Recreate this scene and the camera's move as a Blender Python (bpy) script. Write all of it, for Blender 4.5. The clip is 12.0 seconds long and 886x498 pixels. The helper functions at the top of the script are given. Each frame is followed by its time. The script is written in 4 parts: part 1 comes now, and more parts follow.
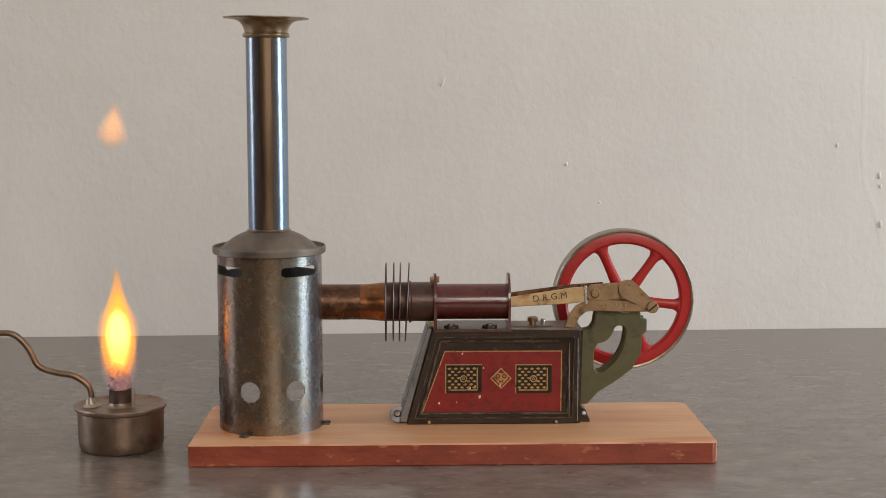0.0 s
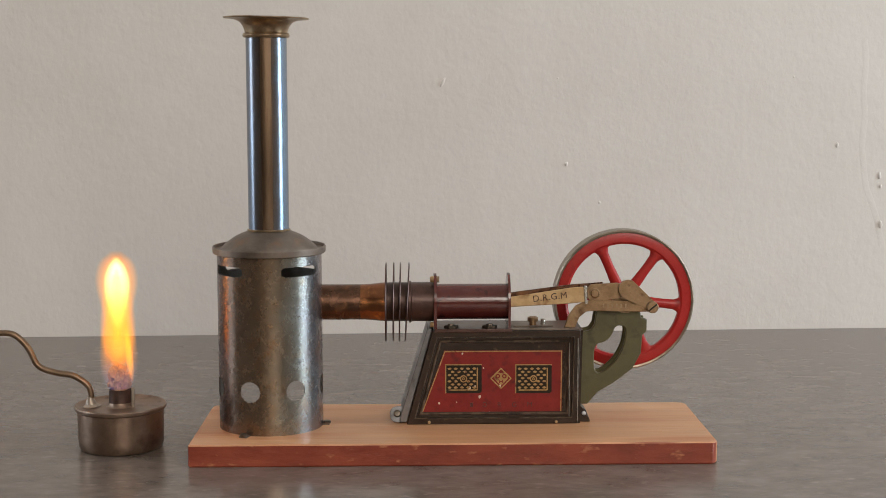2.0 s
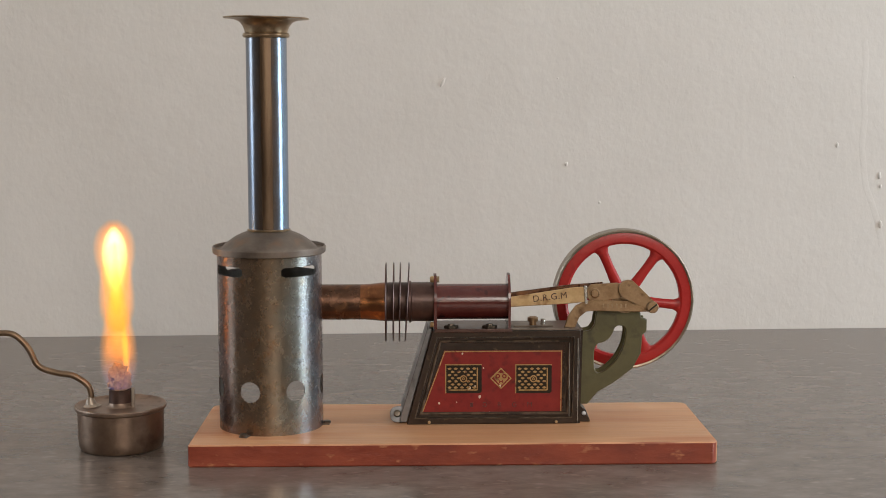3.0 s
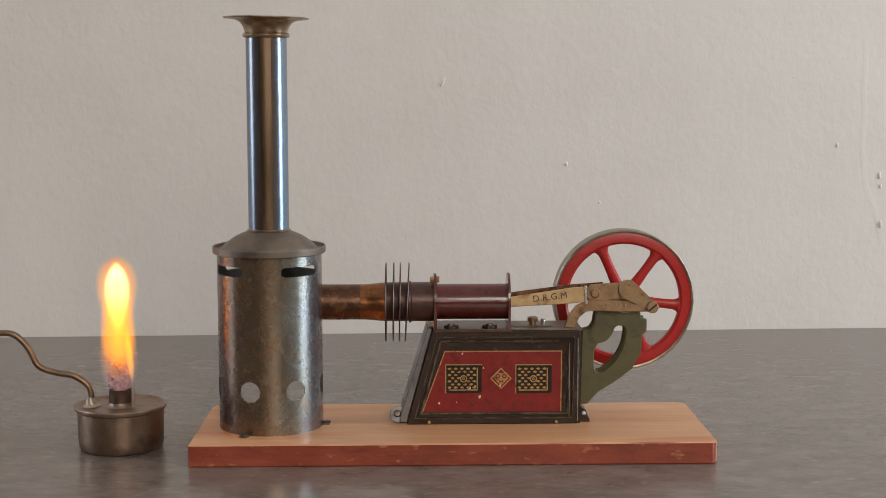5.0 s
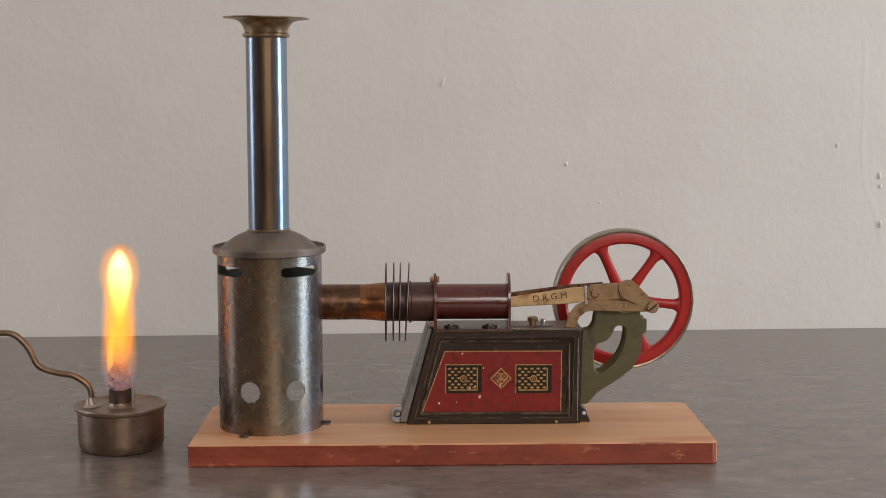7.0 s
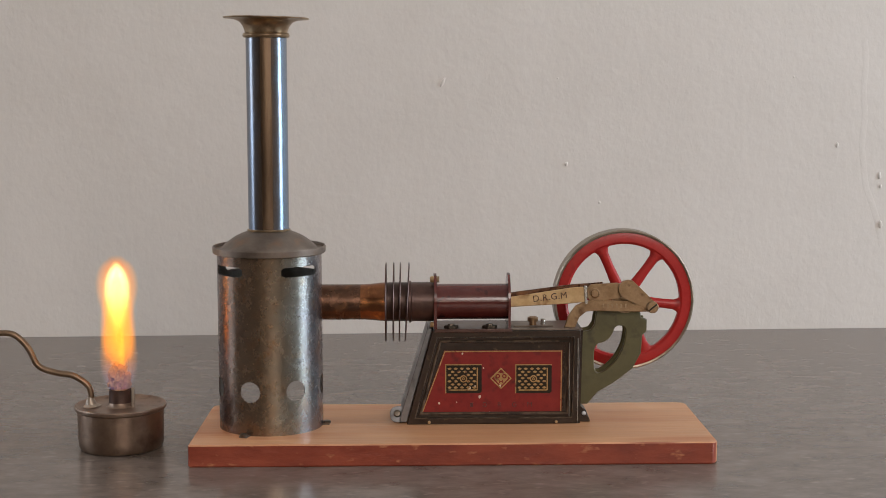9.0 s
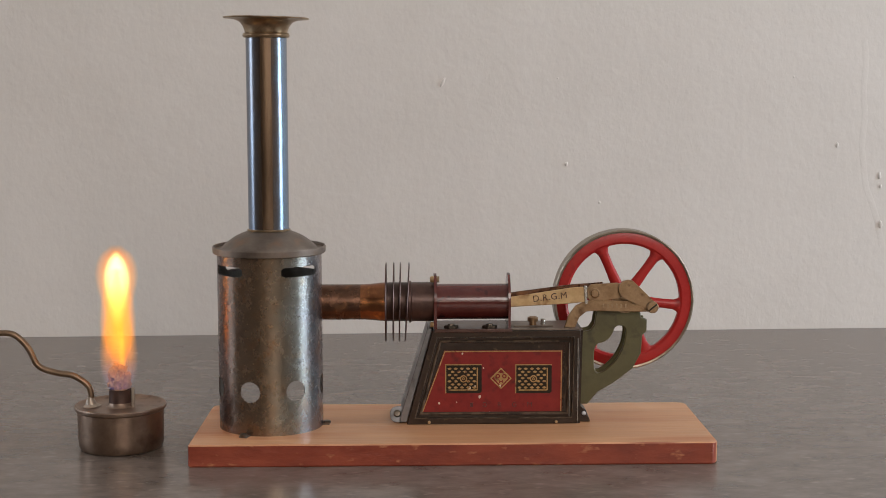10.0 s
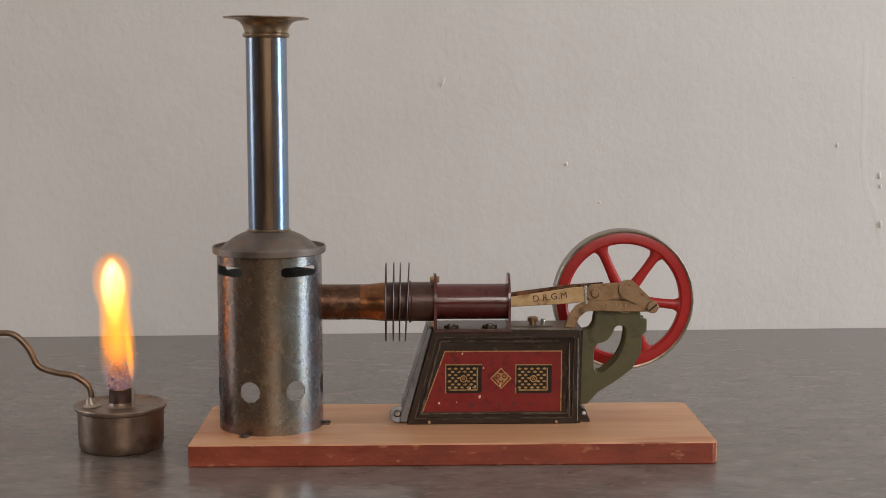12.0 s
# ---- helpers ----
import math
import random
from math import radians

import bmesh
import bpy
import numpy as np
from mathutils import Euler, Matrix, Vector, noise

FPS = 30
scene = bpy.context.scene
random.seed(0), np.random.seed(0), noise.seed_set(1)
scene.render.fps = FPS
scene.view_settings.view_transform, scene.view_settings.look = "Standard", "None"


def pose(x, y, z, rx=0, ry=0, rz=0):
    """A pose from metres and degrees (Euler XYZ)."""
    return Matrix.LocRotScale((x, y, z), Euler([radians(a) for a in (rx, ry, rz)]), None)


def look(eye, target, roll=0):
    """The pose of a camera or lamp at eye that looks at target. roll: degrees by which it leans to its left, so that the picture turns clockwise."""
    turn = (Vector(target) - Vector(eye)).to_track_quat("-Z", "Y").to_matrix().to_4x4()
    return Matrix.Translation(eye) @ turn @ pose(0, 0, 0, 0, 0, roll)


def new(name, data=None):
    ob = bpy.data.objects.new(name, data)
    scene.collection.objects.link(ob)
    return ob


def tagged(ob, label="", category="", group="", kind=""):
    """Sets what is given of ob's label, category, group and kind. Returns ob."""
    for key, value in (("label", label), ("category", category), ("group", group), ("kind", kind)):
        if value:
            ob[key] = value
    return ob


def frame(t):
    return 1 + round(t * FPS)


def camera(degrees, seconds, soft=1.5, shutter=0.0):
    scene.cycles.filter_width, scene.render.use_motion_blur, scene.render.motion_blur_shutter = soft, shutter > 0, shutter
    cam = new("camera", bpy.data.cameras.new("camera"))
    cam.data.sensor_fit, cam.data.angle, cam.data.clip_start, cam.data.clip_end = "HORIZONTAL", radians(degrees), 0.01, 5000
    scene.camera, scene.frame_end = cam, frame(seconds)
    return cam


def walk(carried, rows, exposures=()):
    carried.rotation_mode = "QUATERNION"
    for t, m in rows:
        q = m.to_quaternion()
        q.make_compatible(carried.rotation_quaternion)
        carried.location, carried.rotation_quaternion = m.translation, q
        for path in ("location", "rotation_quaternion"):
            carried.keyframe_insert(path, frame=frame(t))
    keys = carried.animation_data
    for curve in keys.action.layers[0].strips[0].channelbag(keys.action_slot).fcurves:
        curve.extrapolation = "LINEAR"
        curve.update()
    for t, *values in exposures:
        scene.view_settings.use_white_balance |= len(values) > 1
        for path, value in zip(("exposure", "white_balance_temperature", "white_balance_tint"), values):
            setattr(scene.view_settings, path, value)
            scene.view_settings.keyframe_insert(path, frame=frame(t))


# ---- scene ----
cam = camera(33.68, 12.0, soft=0.8)
EYE = Vector((0.1093, -0.7037, 0.1887))
YAW, PITCH = radians(1.29), radians(6.63)
AIM = EYE + Vector((math.sin(YAW) * math.cos(PITCH), math.cos(YAW) * math.cos(PITCH), -math.sin(PITCH)))
walk(cam, [(0, look(EYE, AIM, -0.08)), (12.0, look(EYE, AIM, -0.08))], exposures=[(0, 0.0, 6500, 10), (2.0, -0.02, 6500, 10), (5.5, -0.07, 6480, 11), (7.0, -0.11, 6460, 12.5), (9.5, -0.15, 6440, 13), (10.5, -0.18, 6440, 13), (12.0, -0.2, 6440, 13)])

scene.cycles.transparent_max_bounces = 96

# ---- light ----
world = bpy.data.worlds.new("world")
scene.world = world
world.use_nodes = True
wn = world.node_tree.nodes
sky = wn.new("ShaderNodeTexSky")
sky.sky_type, sky.sun_disc = "NISHITA", False
sky.sun_elevation, sky.sun_rotation = radians(35), radians(200)
wn["Background"].inputs["Strength"].default_value = 0.1
world.node_tree.links.new(sky.outputs[0], wn["Background"].inputs["Color"])


def area_light(name, at, target, w, h, power, colour):
    d = bpy.data.lights.new(name, "AREA")
    d.shape, d.size, d.size_y, d.energy, d.color = "RECTANGLE", w, h, power, colour
    ob = new(name, d)
    ob.matrix_world = look(at, target)
    return ob


area_light("window_daylight", (1.46, -0.12, 0.62), (0.0, -0.12, 0.62), 0.36, 1.2, 16.4, (0.80, 0.91, 1.0))
area_light("side_window_daylight", (-1.46, 0.08, 0.62), (0.0, 0.08, 0.62), 0.4, 1.1, 8.2, (0.80, 0.91, 1.0))
# Unseen fill added behind the camera to brighten the fronts and the wall.
area_light("rear_fill_light", (0.75, -2.42, 1.17), (0.4, 0.0, 0.35), 1.1, 0.9, 28, (1.0, 0.91, 0.80))

# Unseen warm strip added for the thin highlights on tube and cylinder.
area_light("low_strip_light", (0.30, -2.42, 0.41), (0.25, 0.0, 0.15), 1.3, 0.10, 2.0, (1.0, 0.80, 0.56))


# ---- materials ----
def links(m):
    return m.node_tree.nodes, m.node_tree.links


def surface(name, c1, c2, scale=60, rough=0.5, metal=0.0, bump=0.1, bump_scale=400, stretch=(1, 1, 1),
            c3=None, spots=0.62, spot_scale=25, rough_var=0.12, coat=0.0, spot_width=0.06):
    """A painted, wooden or metal surface: two tones of fine grain, larger blotches of a third, fine relief."""
    m = bpy.data.materials.new(name)
    m.use_nodes = True
    n, l = links(m)
    b = n["Principled BSDF"]
    co = n.new("ShaderNodeTexCoord")
    mp = n.new("ShaderNodeMapping")
    mp.inputs["Scale"].default_value = stretch
    l.new(co.outputs["Object"], mp.inputs["Vector"])
    a = n.new("ShaderNodeTexNoise")
    a.inputs["Scale"].default_value, a.inputs["Detail"].default_value, a.inputs["Roughness"].default_value = scale, 6, 0.65
    l.new(mp.outputs[0], a.inputs["Vector"])
    r = n.new("ShaderNodeValToRGB")
    r.color_ramp.elements[0].position, r.color_ramp.elements[1].position = 0.35, 0.68
    r.color_ramp.elements[0].color, r.color_ramp.elements[1].color = (*c1, 1), (*c2, 1)
    l.new(a.outputs["Fac"], r.inputs["Fac"])
    out = r.outputs["Color"]
    if c3:
        s = n.new("ShaderNodeTexNoise")
        s.inputs["Scale"].default_value, s.inputs["Detail"].default_value = spot_scale, 5
        l.new(mp.outputs[0], s.inputs["Vector"])
        k = n.new("ShaderNodeMapRange")
        k.inputs["From Min"].default_value, k.inputs["From Max"].default_value = spots, spots + spot_width
        l.new(s.outputs["Fac"], k.inputs["Value"])
        x = n.new("ShaderNodeMix")
        x.data_type = "RGBA"
        l.new(k.outputs[0], x.inputs["Factor"])
        l.new(out, x.inputs[6])
        x.inputs[7].default_value = (*c3, 1)
        out = x.outputs[2]
    l.new(out, b.inputs["Base Color"])
    v = n.new("ShaderNodeMapRange")
    v.inputs["To Min"].default_value, v.inputs["To Max"].default_value = max(rough - rough_var, 0.03), rough + rough_var
    l.new(a.outputs["Fac"], v.inputs["Value"])
    l.new(v.outputs[0], b.inputs["Roughness"])
    b.inputs["Metallic"].default_value = metal
    b.inputs["Coat Weight"].default_value = coat
    if bump:
        f = n.new("ShaderNodeTexNoise")
        f.inputs["Scale"].default_value, f.inputs["Detail"].default_value = bump_scale, 3
        l.new(mp.outputs[0], f.inputs["Vector"])
        u = n.new("ShaderNodeBump")
        u.inputs["Strength"].default_value, u.inputs["Distance"].default_value = bump, 0.001
        l.new(f.outputs["Fac"], u.inputs["Height"])
        l.new(u.outputs[0], b.inputs["Normal"])
    return m


def glow(name, stops, tint=(0.995, 0.99, 0.98), strength=1.0, top=0.064):
    """Burning gas: it adds its light to what shows through it. stops: (height 0..1, colour)."""
    m = bpy.data.materials.new(name)
    m.use_nodes = True
    n, l = links(m)
    n.remove(n["Principled BSDF"])
    co = n.new("ShaderNodeTexCoord")
    sp = n.new("ShaderNodeSeparateXYZ")
    l.new(co.outputs["Object"], sp.inputs[0])
    mr = n.new("ShaderNodeMapRange")
    mr.inputs["From Max"].default_value = top
    l.new(sp.outputs["Z"], mr.inputs["Value"])
    r = n.new("ShaderNodeValToRGB")
    e = r.color_ramp.elements
    e[0].position, e[0].color = stops[0][0], (*stops[0][1], 1)
    e[1].position, e[1].color = stops[-1][0], (*stops[-1][1], 1)
    for p, c in stops[1:-1]:
        e.new(p).color = (*c, 1)
    l.new(mr.outputs[0], r.inputs["Fac"])
    em = n.new("ShaderNodeEmission")
    em.inputs["Strength"].default_value = strength
    l.new(r.outputs["Color"], em.inputs["Color"])
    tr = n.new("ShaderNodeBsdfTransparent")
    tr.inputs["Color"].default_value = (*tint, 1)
    ad = n.new("ShaderNodeAddShader")
    l.new(em.outputs[0], ad.inputs[0])
    l.new(tr.outputs[0], ad.inputs[1])
    l.new(ad.outputs[0], n["Material Output"].inputs["Surface"])
    return m


PLASTER = surface("wall_plaster", (0.65, 0.605, 0.56), (0.695, 0.65, 0.605), 9, 0.75, 0, 0.0, 55, c3=(0.63, 0.582, 0.535), spots=0.55, spot_scale=3, spot_width=0.25)


def relief(m, layers):
    """Several scales of relief, one over the other: (noise scale, strength, height, threshold)."""
    n, l = links(m)
    co = n.new("ShaderNodeTexCoord")
    last = None
    mp = n.new("ShaderNodeMapping")
    mp.inputs["Scale"].default_value = (1, 1, 0.72)
    l.new(co.outputs["Object"], mp.inputs["Vector"])
    for scale, strength, height, low in layers:
        f = n.new("ShaderNodeTexNoise")
        f.inputs["Scale"].default_value, f.inputs["Detail"].default_value = scale, 4
        l.new((mp if scale > 100 else co).outputs["Vector" if scale > 100 else "Object"], f.inputs["Vector"])
        k = n.new("ShaderNodeMapRange")
        k.inputs["From Min"].default_value, k.inputs["From Max"].default_value = low, 1 - low * 0.5
        l.new(f.outputs["Fac"], k.inputs["Value"])
        u = n.new("ShaderNodeBump")
        u.inputs["Strength"].default_value, u.inputs["Distance"].default_value = strength, height
        l.new(k.outputs[0], u.inputs["Height"])
        if last:
            l.new(last.outputs[0], u.inputs["Normal"])
        last = u
    l.new(last.outputs[0], n["Principled BSDF"].inputs["Normal"])


relief(PLASTER, [(12, 0.22, 0.003, 0.0), (45, 0.14, 0.0012, 0.45), (190, 0.50, 0.0006, 0.0), (480, 0.40, 0.0003, 0.0)])
CEILING = surface("ceiling_paint", (0.7, 0.69, 0.66), (0.74, 0.73, 0.7), 9, 0.8)
ROOM = surface("dim_room_paint", (0.20, 0.16, 0.125), (0.25, 0.20, 0.16), 6, 0.8)
FLOORING = surface("floor_boards", (0.16, 0.10, 0.06), (0.22, 0.14, 0.09), 12, 0.5, stretch=(0.2, 1, 1))
SLATE = surface("worktop_laminate", (0.118, 0.092, 0.076), (0.190, 0.152, 0.128), 75, 0.23, 0, 0.05, 450, (0.55, 1, 1), c3=(0.235, 0.19, 0.16), spots=0.58, spot_scale=210, spot_width=0.2, rough_var=0.04)
WOOD_TOP = surface("bare_wood", (0.54, 0.265, 0.128), (0.66, 0.365, 0.195), 70, 0.45, 0, 0.3, 400, (0.13, 1.2, 1), c3=(0.50, 0.20, 0.085), spots=0.53, spot_scale=55, spot_width=0.2)
WOOD_RED = surface("worn_red_stain", (0.215, 0.036, 0.017), (0.34, 0.070, 0.033), 110, 0.42, 0, 0.3, 300, (0.4, 1, 1), c3=(0.48, 0.18, 0.085), spots=0.61, spot_scale=300, spot_width=0.1)
BLUED = surface("blued_sheet_steel", (0.72, 0.72, 0.72), (0.92, 0.92, 0.92), 260, 0.27, 0.8, 0.0, 700, (1, 1, 0.85), c3=(0.84, 0.67, 0.53), spots=0.52, spot_scale=190, spot_width=0.24, rough_var=0.035)
CHIMNEY = surface("blued_polished_tube", (0.74, 0.74, 0.74), (0.95, 0.95, 0.95), 40, 0.25, 0.85, 0.015, 700, (1, 1, 0.14), c3=(0.80, 0.62, 0.48), spots=0.50, spot_scale=70, rough_var=0.05, spot_width=0.2)
INSIDE = surface("dull_oxide", (0.12, 0.112, 0.10), (0.19, 0.18, 0.165), 120, 0.6, 0.2)


def tint_and_sheen(m, half, stops):
    """Tempering colours and painted window reflections, in uneven bands across the sheet: (place -1..1, colour)."""
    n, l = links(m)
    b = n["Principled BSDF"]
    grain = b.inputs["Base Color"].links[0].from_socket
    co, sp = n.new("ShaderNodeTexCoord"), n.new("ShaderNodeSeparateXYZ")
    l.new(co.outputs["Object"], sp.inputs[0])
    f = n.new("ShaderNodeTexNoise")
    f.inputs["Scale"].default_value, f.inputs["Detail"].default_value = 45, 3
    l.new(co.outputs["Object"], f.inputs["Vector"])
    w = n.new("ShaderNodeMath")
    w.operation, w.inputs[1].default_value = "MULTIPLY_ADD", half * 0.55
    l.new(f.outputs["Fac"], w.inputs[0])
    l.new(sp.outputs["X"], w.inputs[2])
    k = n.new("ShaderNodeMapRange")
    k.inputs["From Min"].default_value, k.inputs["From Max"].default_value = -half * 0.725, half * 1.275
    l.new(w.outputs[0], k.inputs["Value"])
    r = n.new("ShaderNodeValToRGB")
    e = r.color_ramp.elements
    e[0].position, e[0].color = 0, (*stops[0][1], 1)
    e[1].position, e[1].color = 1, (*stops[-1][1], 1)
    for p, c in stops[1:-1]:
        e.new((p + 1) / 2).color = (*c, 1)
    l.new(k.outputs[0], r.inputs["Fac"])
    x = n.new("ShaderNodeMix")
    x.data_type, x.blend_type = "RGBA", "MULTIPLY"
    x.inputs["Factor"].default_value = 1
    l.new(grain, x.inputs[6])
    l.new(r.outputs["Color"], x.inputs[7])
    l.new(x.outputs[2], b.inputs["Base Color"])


# Pale blue stops also copy the windows' streaks on the metal.
tint_and_sheen(BLUED, 0.0266, [(-1, (0.19, 0.15, 0.165)), (-0.78, (0.23, 0.155, 0.13)), (-0.5, (0.26, 0.19, 0.14)), (0, (0.31, 0.218, 0.145)), (0.3, (0.29, 0.235, 0.172)), (0.6, (0.41, 0.43, 0.395)), (0.82, (0.33, 0.345, 0.37)), (1, (0.27, 0.20, 0.19))])
tint_and_sheen(CHIMNEY, 0.0103, [(-1, (0.26, 0.34, 0.46)), (-0.6, (0.24, 0.27, 0.33)), (-0.3, (0.19, 0.155, 0.135)), (0.1, (0.34, 0.235, 0.165)), (0.4, (0.26, 0.225, 0.21)), (0.7, (0.26, 0.36, 0.48)), (1, (0.25, 0.32, 0.42))])
DULL_STEEL = surface("dull_brown_steel", (0.16, 0.125, 0.10), (0.25, 0.205, 0.17), 80, 0.48, 0.75, 0.1, 700, c3=(0.25, 0.165, 0.115), spots=0.58, spot_scale=90, spot_width=0.15)
BRASS_DARK = surface("tarnished_brass", (0.30, 0.21, 0.125), (0.43, 0.315, 0.20), 90, 0.34, 0.9, 0.06, 900, c3=(0.21, 0.14, 0.085), spots=0.56, spot_scale=140, spot_width=0.15)
BRASS = surface("old_brass", (0.50, 0.33, 0.165), (0.66, 0.47, 0.26), 140, 0.36, 0.7, 0.08, 700, c3=(0.33, 0.19, 0.09), spots=0.57, spot_scale=160, spot_width=0.14)
COPPERED = surface("heat_browned_tube", (0.105, 0.054, 0.035), (0.18, 0.095, 0.06), 120, 0.27, 0.9, 0.06, 800, c3=(0.27, 0.13, 0.06), spots=0.58, spot_scale=110, spot_width=0.16)
THROAT = surface("flame_tinted_brass", (0.20, 0.085, 0.045), (0.36, 0.15, 0.065), 160, 0.2, 1.0, 0.08, 700, c3=(0.66, 0.30, 0.10), spots=0.55, spot_scale=170, spot_width=0.16)
MAROON = surface("maroon_enamel", (0.085, 0.015, 0.012), (0.115, 0.023, 0.018), 150, 0.17, 0, 0.03, 700, coat=0.2, rough_var=0.05, c3=(0.06, 0.014, 0.012), spots=0.6, spot_scale=150)
FIN = surface("brown_fin_plate", (0.066, 0.031, 0.024), (0.11, 0.056, 0.043), 150, 0.32, 0.35, 0.05, 600)
BLACK = surface("black_lacquer", (0.022, 0.0125, 0.0075), (0.046, 0.027, 0.017), 120, 0.34, 0, 0.08, 500, c3=(0.11, 0.072, 0.042), spots=0.62, spot_scale=240, spot_width=0.08)
BLACK.node_tree.nodes["Principled BSDF"].inputs["Specular IOR Level"].default_value = 0.3
RED_PANEL = surface("red_lithograph", (0.20, 0.016, 0.014), (0.255, 0.024, 0.019), 150, 0.38, 0, 0.06, 500, c3=(0.13, 0.014, 0.013), spots=0.57, spot_scale=200, spot_width=0.14)
RED_PANEL.node_tree.nodes["Principled BSDF"].inputs["Specular IOR Level"].default_value = 0.3
RIDGE = surface("worn_highlit_lacquer_edge", (0.07, 0.045, 0.028), (0.17, 0.12, 0.08), 260, 0.35, 0.2, 0.1, 500, c3=(0.03, 0.02, 0.013), spots=0.5, spot_scale=120, spot_width=0.1)
GILT = surface("worn_gilt_print", (0.36, 0.20, 0.065), (0.52, 0.33, 0.13), 300, 0.4, 0.2, 0, c3=(0.16, 0.05, 0.03), spots=0.60, spot_scale=500, spot_width=0.08)
PANEL_DARK = surface("dark_print", (0.018, 0.013, 0.009), (0.032, 0.023, 0.015), 300, 0.45, 0, 0)
PANEL_DARK.node_tree.nodes["Principled BSDF"].inputs["Specular IOR Level"].default_value = 0.2
FAINT_PRINT = surface("faded_dark_print", (0.055, 0.012, 0.011), (0.12, 0.018, 0.015), 500, 0.45, 0, 0)
WHEEL_RED = surface("red_wheel_paint", (0.35, 0.016, 0.015), (0.46, 0.028, 0.023), 120, 0.33, 0, 0.08, 450, c3=(0.24, 0.015, 0.015), spots=0.58, spot_scale=120, spot_width=0.12, rough_var=0.08)
WHEEL_RED.node_tree.nodes["Principled BSDF"].inputs["Specular IOR Level"].default_value = 0.35
WHEEL_STEEL = surface("turned_steel_rim", (0.25, 0.20, 0.15), (0.38, 0.31, 0.24), 120, 0.38, 0.75, 0.08, 700, c3=(0.20, 0.145, 0.10), spots=0.57, spot_scale=140, spot_width=0.12)
OLIVE = surface("olive_green_paint", (0.080, 0.070, 0.026), (0.110, 0.096, 0.038), 120, 0.42, 0, 0.1, 450, c3=(0.06, 0.05, 0.022), spots=0.6, spot_scale=140, spot_width=0.12)
GREY_PLATE = surface("bare_grey_plate", (0.16, 0.155, 0.158), (0.26, 0.255, 0.258), 110, 0.4, 0.6, 0.08, 600, c3=(0.11, 0.10, 0.095), spots=0.58, spot_scale=150, spot_width=0.12)
SCREW = surface("blackened_screw", (0.08, 0.065, 0.05), (0.14, 0.115, 0.09), 300, 0.35, 0.9)
BARE_EDGE = surface("rubbed_bare_edge", (0.16, 0.15, 0.135), (0.42, 0.40, 0.37), 400, 0.35, 0.6, 0.1, 500)
NICKEL = surface("bright_nickel", (0.62, 0.60, 0.56), (0.72, 0.70, 0.66), 200, 0.22, 1.0, 0)
CAN = surface("burner_tin", (0.195, 0.130, 0.092), (0.275, 0.190, 0.138), 90, 0.40, 0.8, 0.06, 700, c3=(0.14, 0.09, 0.062), spots=0.57, spot_scale=80, spot_width=0.15)
LID = surface("burner_lid_tin", (0.235, 0.16, 0.118), (0.35, 0.255, 0.195), 90, 0.38, 0.8, 0.06, 700, c3=(0.17, 0.11, 0.078), spots=0.56, spot_scale=120, spot_width=0.15)
TUBE = surface("browned_tube", (0.19, 0.125, 0.078), (0.29, 0.20, 0.13), 120, 0.42, 0.8, 0.06, 800)
DULL_BRASS = surface("dull_bronze", (0.26, 0.165, 0.09), (0.39, 0.26, 0.15), 160, 0.40, 0.85, 0.12, 600, c3=(0.16, 0.095, 0.052), spots=0.55, spot_scale=200, spot_width=0.15)
SEAM = surface("bronzed_seam", (0.17, 0.115, 0.078), (0.28, 0.195, 0.13), 60, 0.34, 1.0, 0.08, 700, (1, 1, 0.15), c3=(0.34, 0.24, 0.16), spots=0.56, spot_scale=90, spot_width=0.2)
WORN_AND_LIT = surface("worn_and_lit_board_edge", (0.48, 0.21, 0.10), (0.60, 0.30, 0.16), 200, 0.5, 0, 0.2, 500, (0.3, 1, 1), c3=(0.28, 0.08, 0.04), spots=0.55, spot_scale=120, spot_width=0.15)
SOLDER = surface("dull_solder", (0.36, 0.30, 0.25), (0.46, 0.40, 0.33), 200, 0.45, 0.5)
WICK_TUBE = surface("sooty_wick_tube", (0.05, 0.028, 0.022), (0.10, 0.05, 0.036), 200, 0.55, 0.4)
WICK = surface("charred_wick", (0.40, 0.24, 0.15), (0.55, 0.36, 0.23), 400, 0.9, 0, 0.5, 900, c3=(0.16, 0.09, 0.055), spots=0.58, spot_scale=260, spot_width=0.1)
FLAKE = surface("bare_chip", (0.62, 0.52, 0.42), (0.72, 0.62, 0.52), 300, 0.5)

# Each veil dims blue behind it, standing in for the flame's overexposed orange.
VEIL_TINT = (0.992, 0.982, 0.962)
FLAME_BASE = glow("flame_foot", [(0, (0.009, 0.008, 0.017)), (0.10, (0.012, 0.008, 0.013)), (0.24, (0.026, 0.010, 0.005)), (0.45, (0.044, 0.015, 0.002)), (0.75, (0.050, 0.018, 0.002)), (1, (0.016, 0.005, 0.001))], VEIL_TINT, top=0.062)
FLAME_COLUMN = glow("flame_column", [(0, (0.012, 0.004, 0.0)), (0.3, (0.050, 0.017, 0.002)), (0.7, (0.060, 0.022, 0.005)), (1, (0.026, 0.009, 0.002))], VEIL_TINT, top=0.046)
FLAME_HEAD = glow("flame_head", [(0, (0.006, 0.0015, 0)), (0.3, (0.036, 0.012, 0.003)), (0.6, (0.06, 0.024, 0.006)), (0.9, (0.045, 0.015, 0.0045)), (1, (0.021, 0.006, 0.0015))], VEIL_TINT, top=0.050)
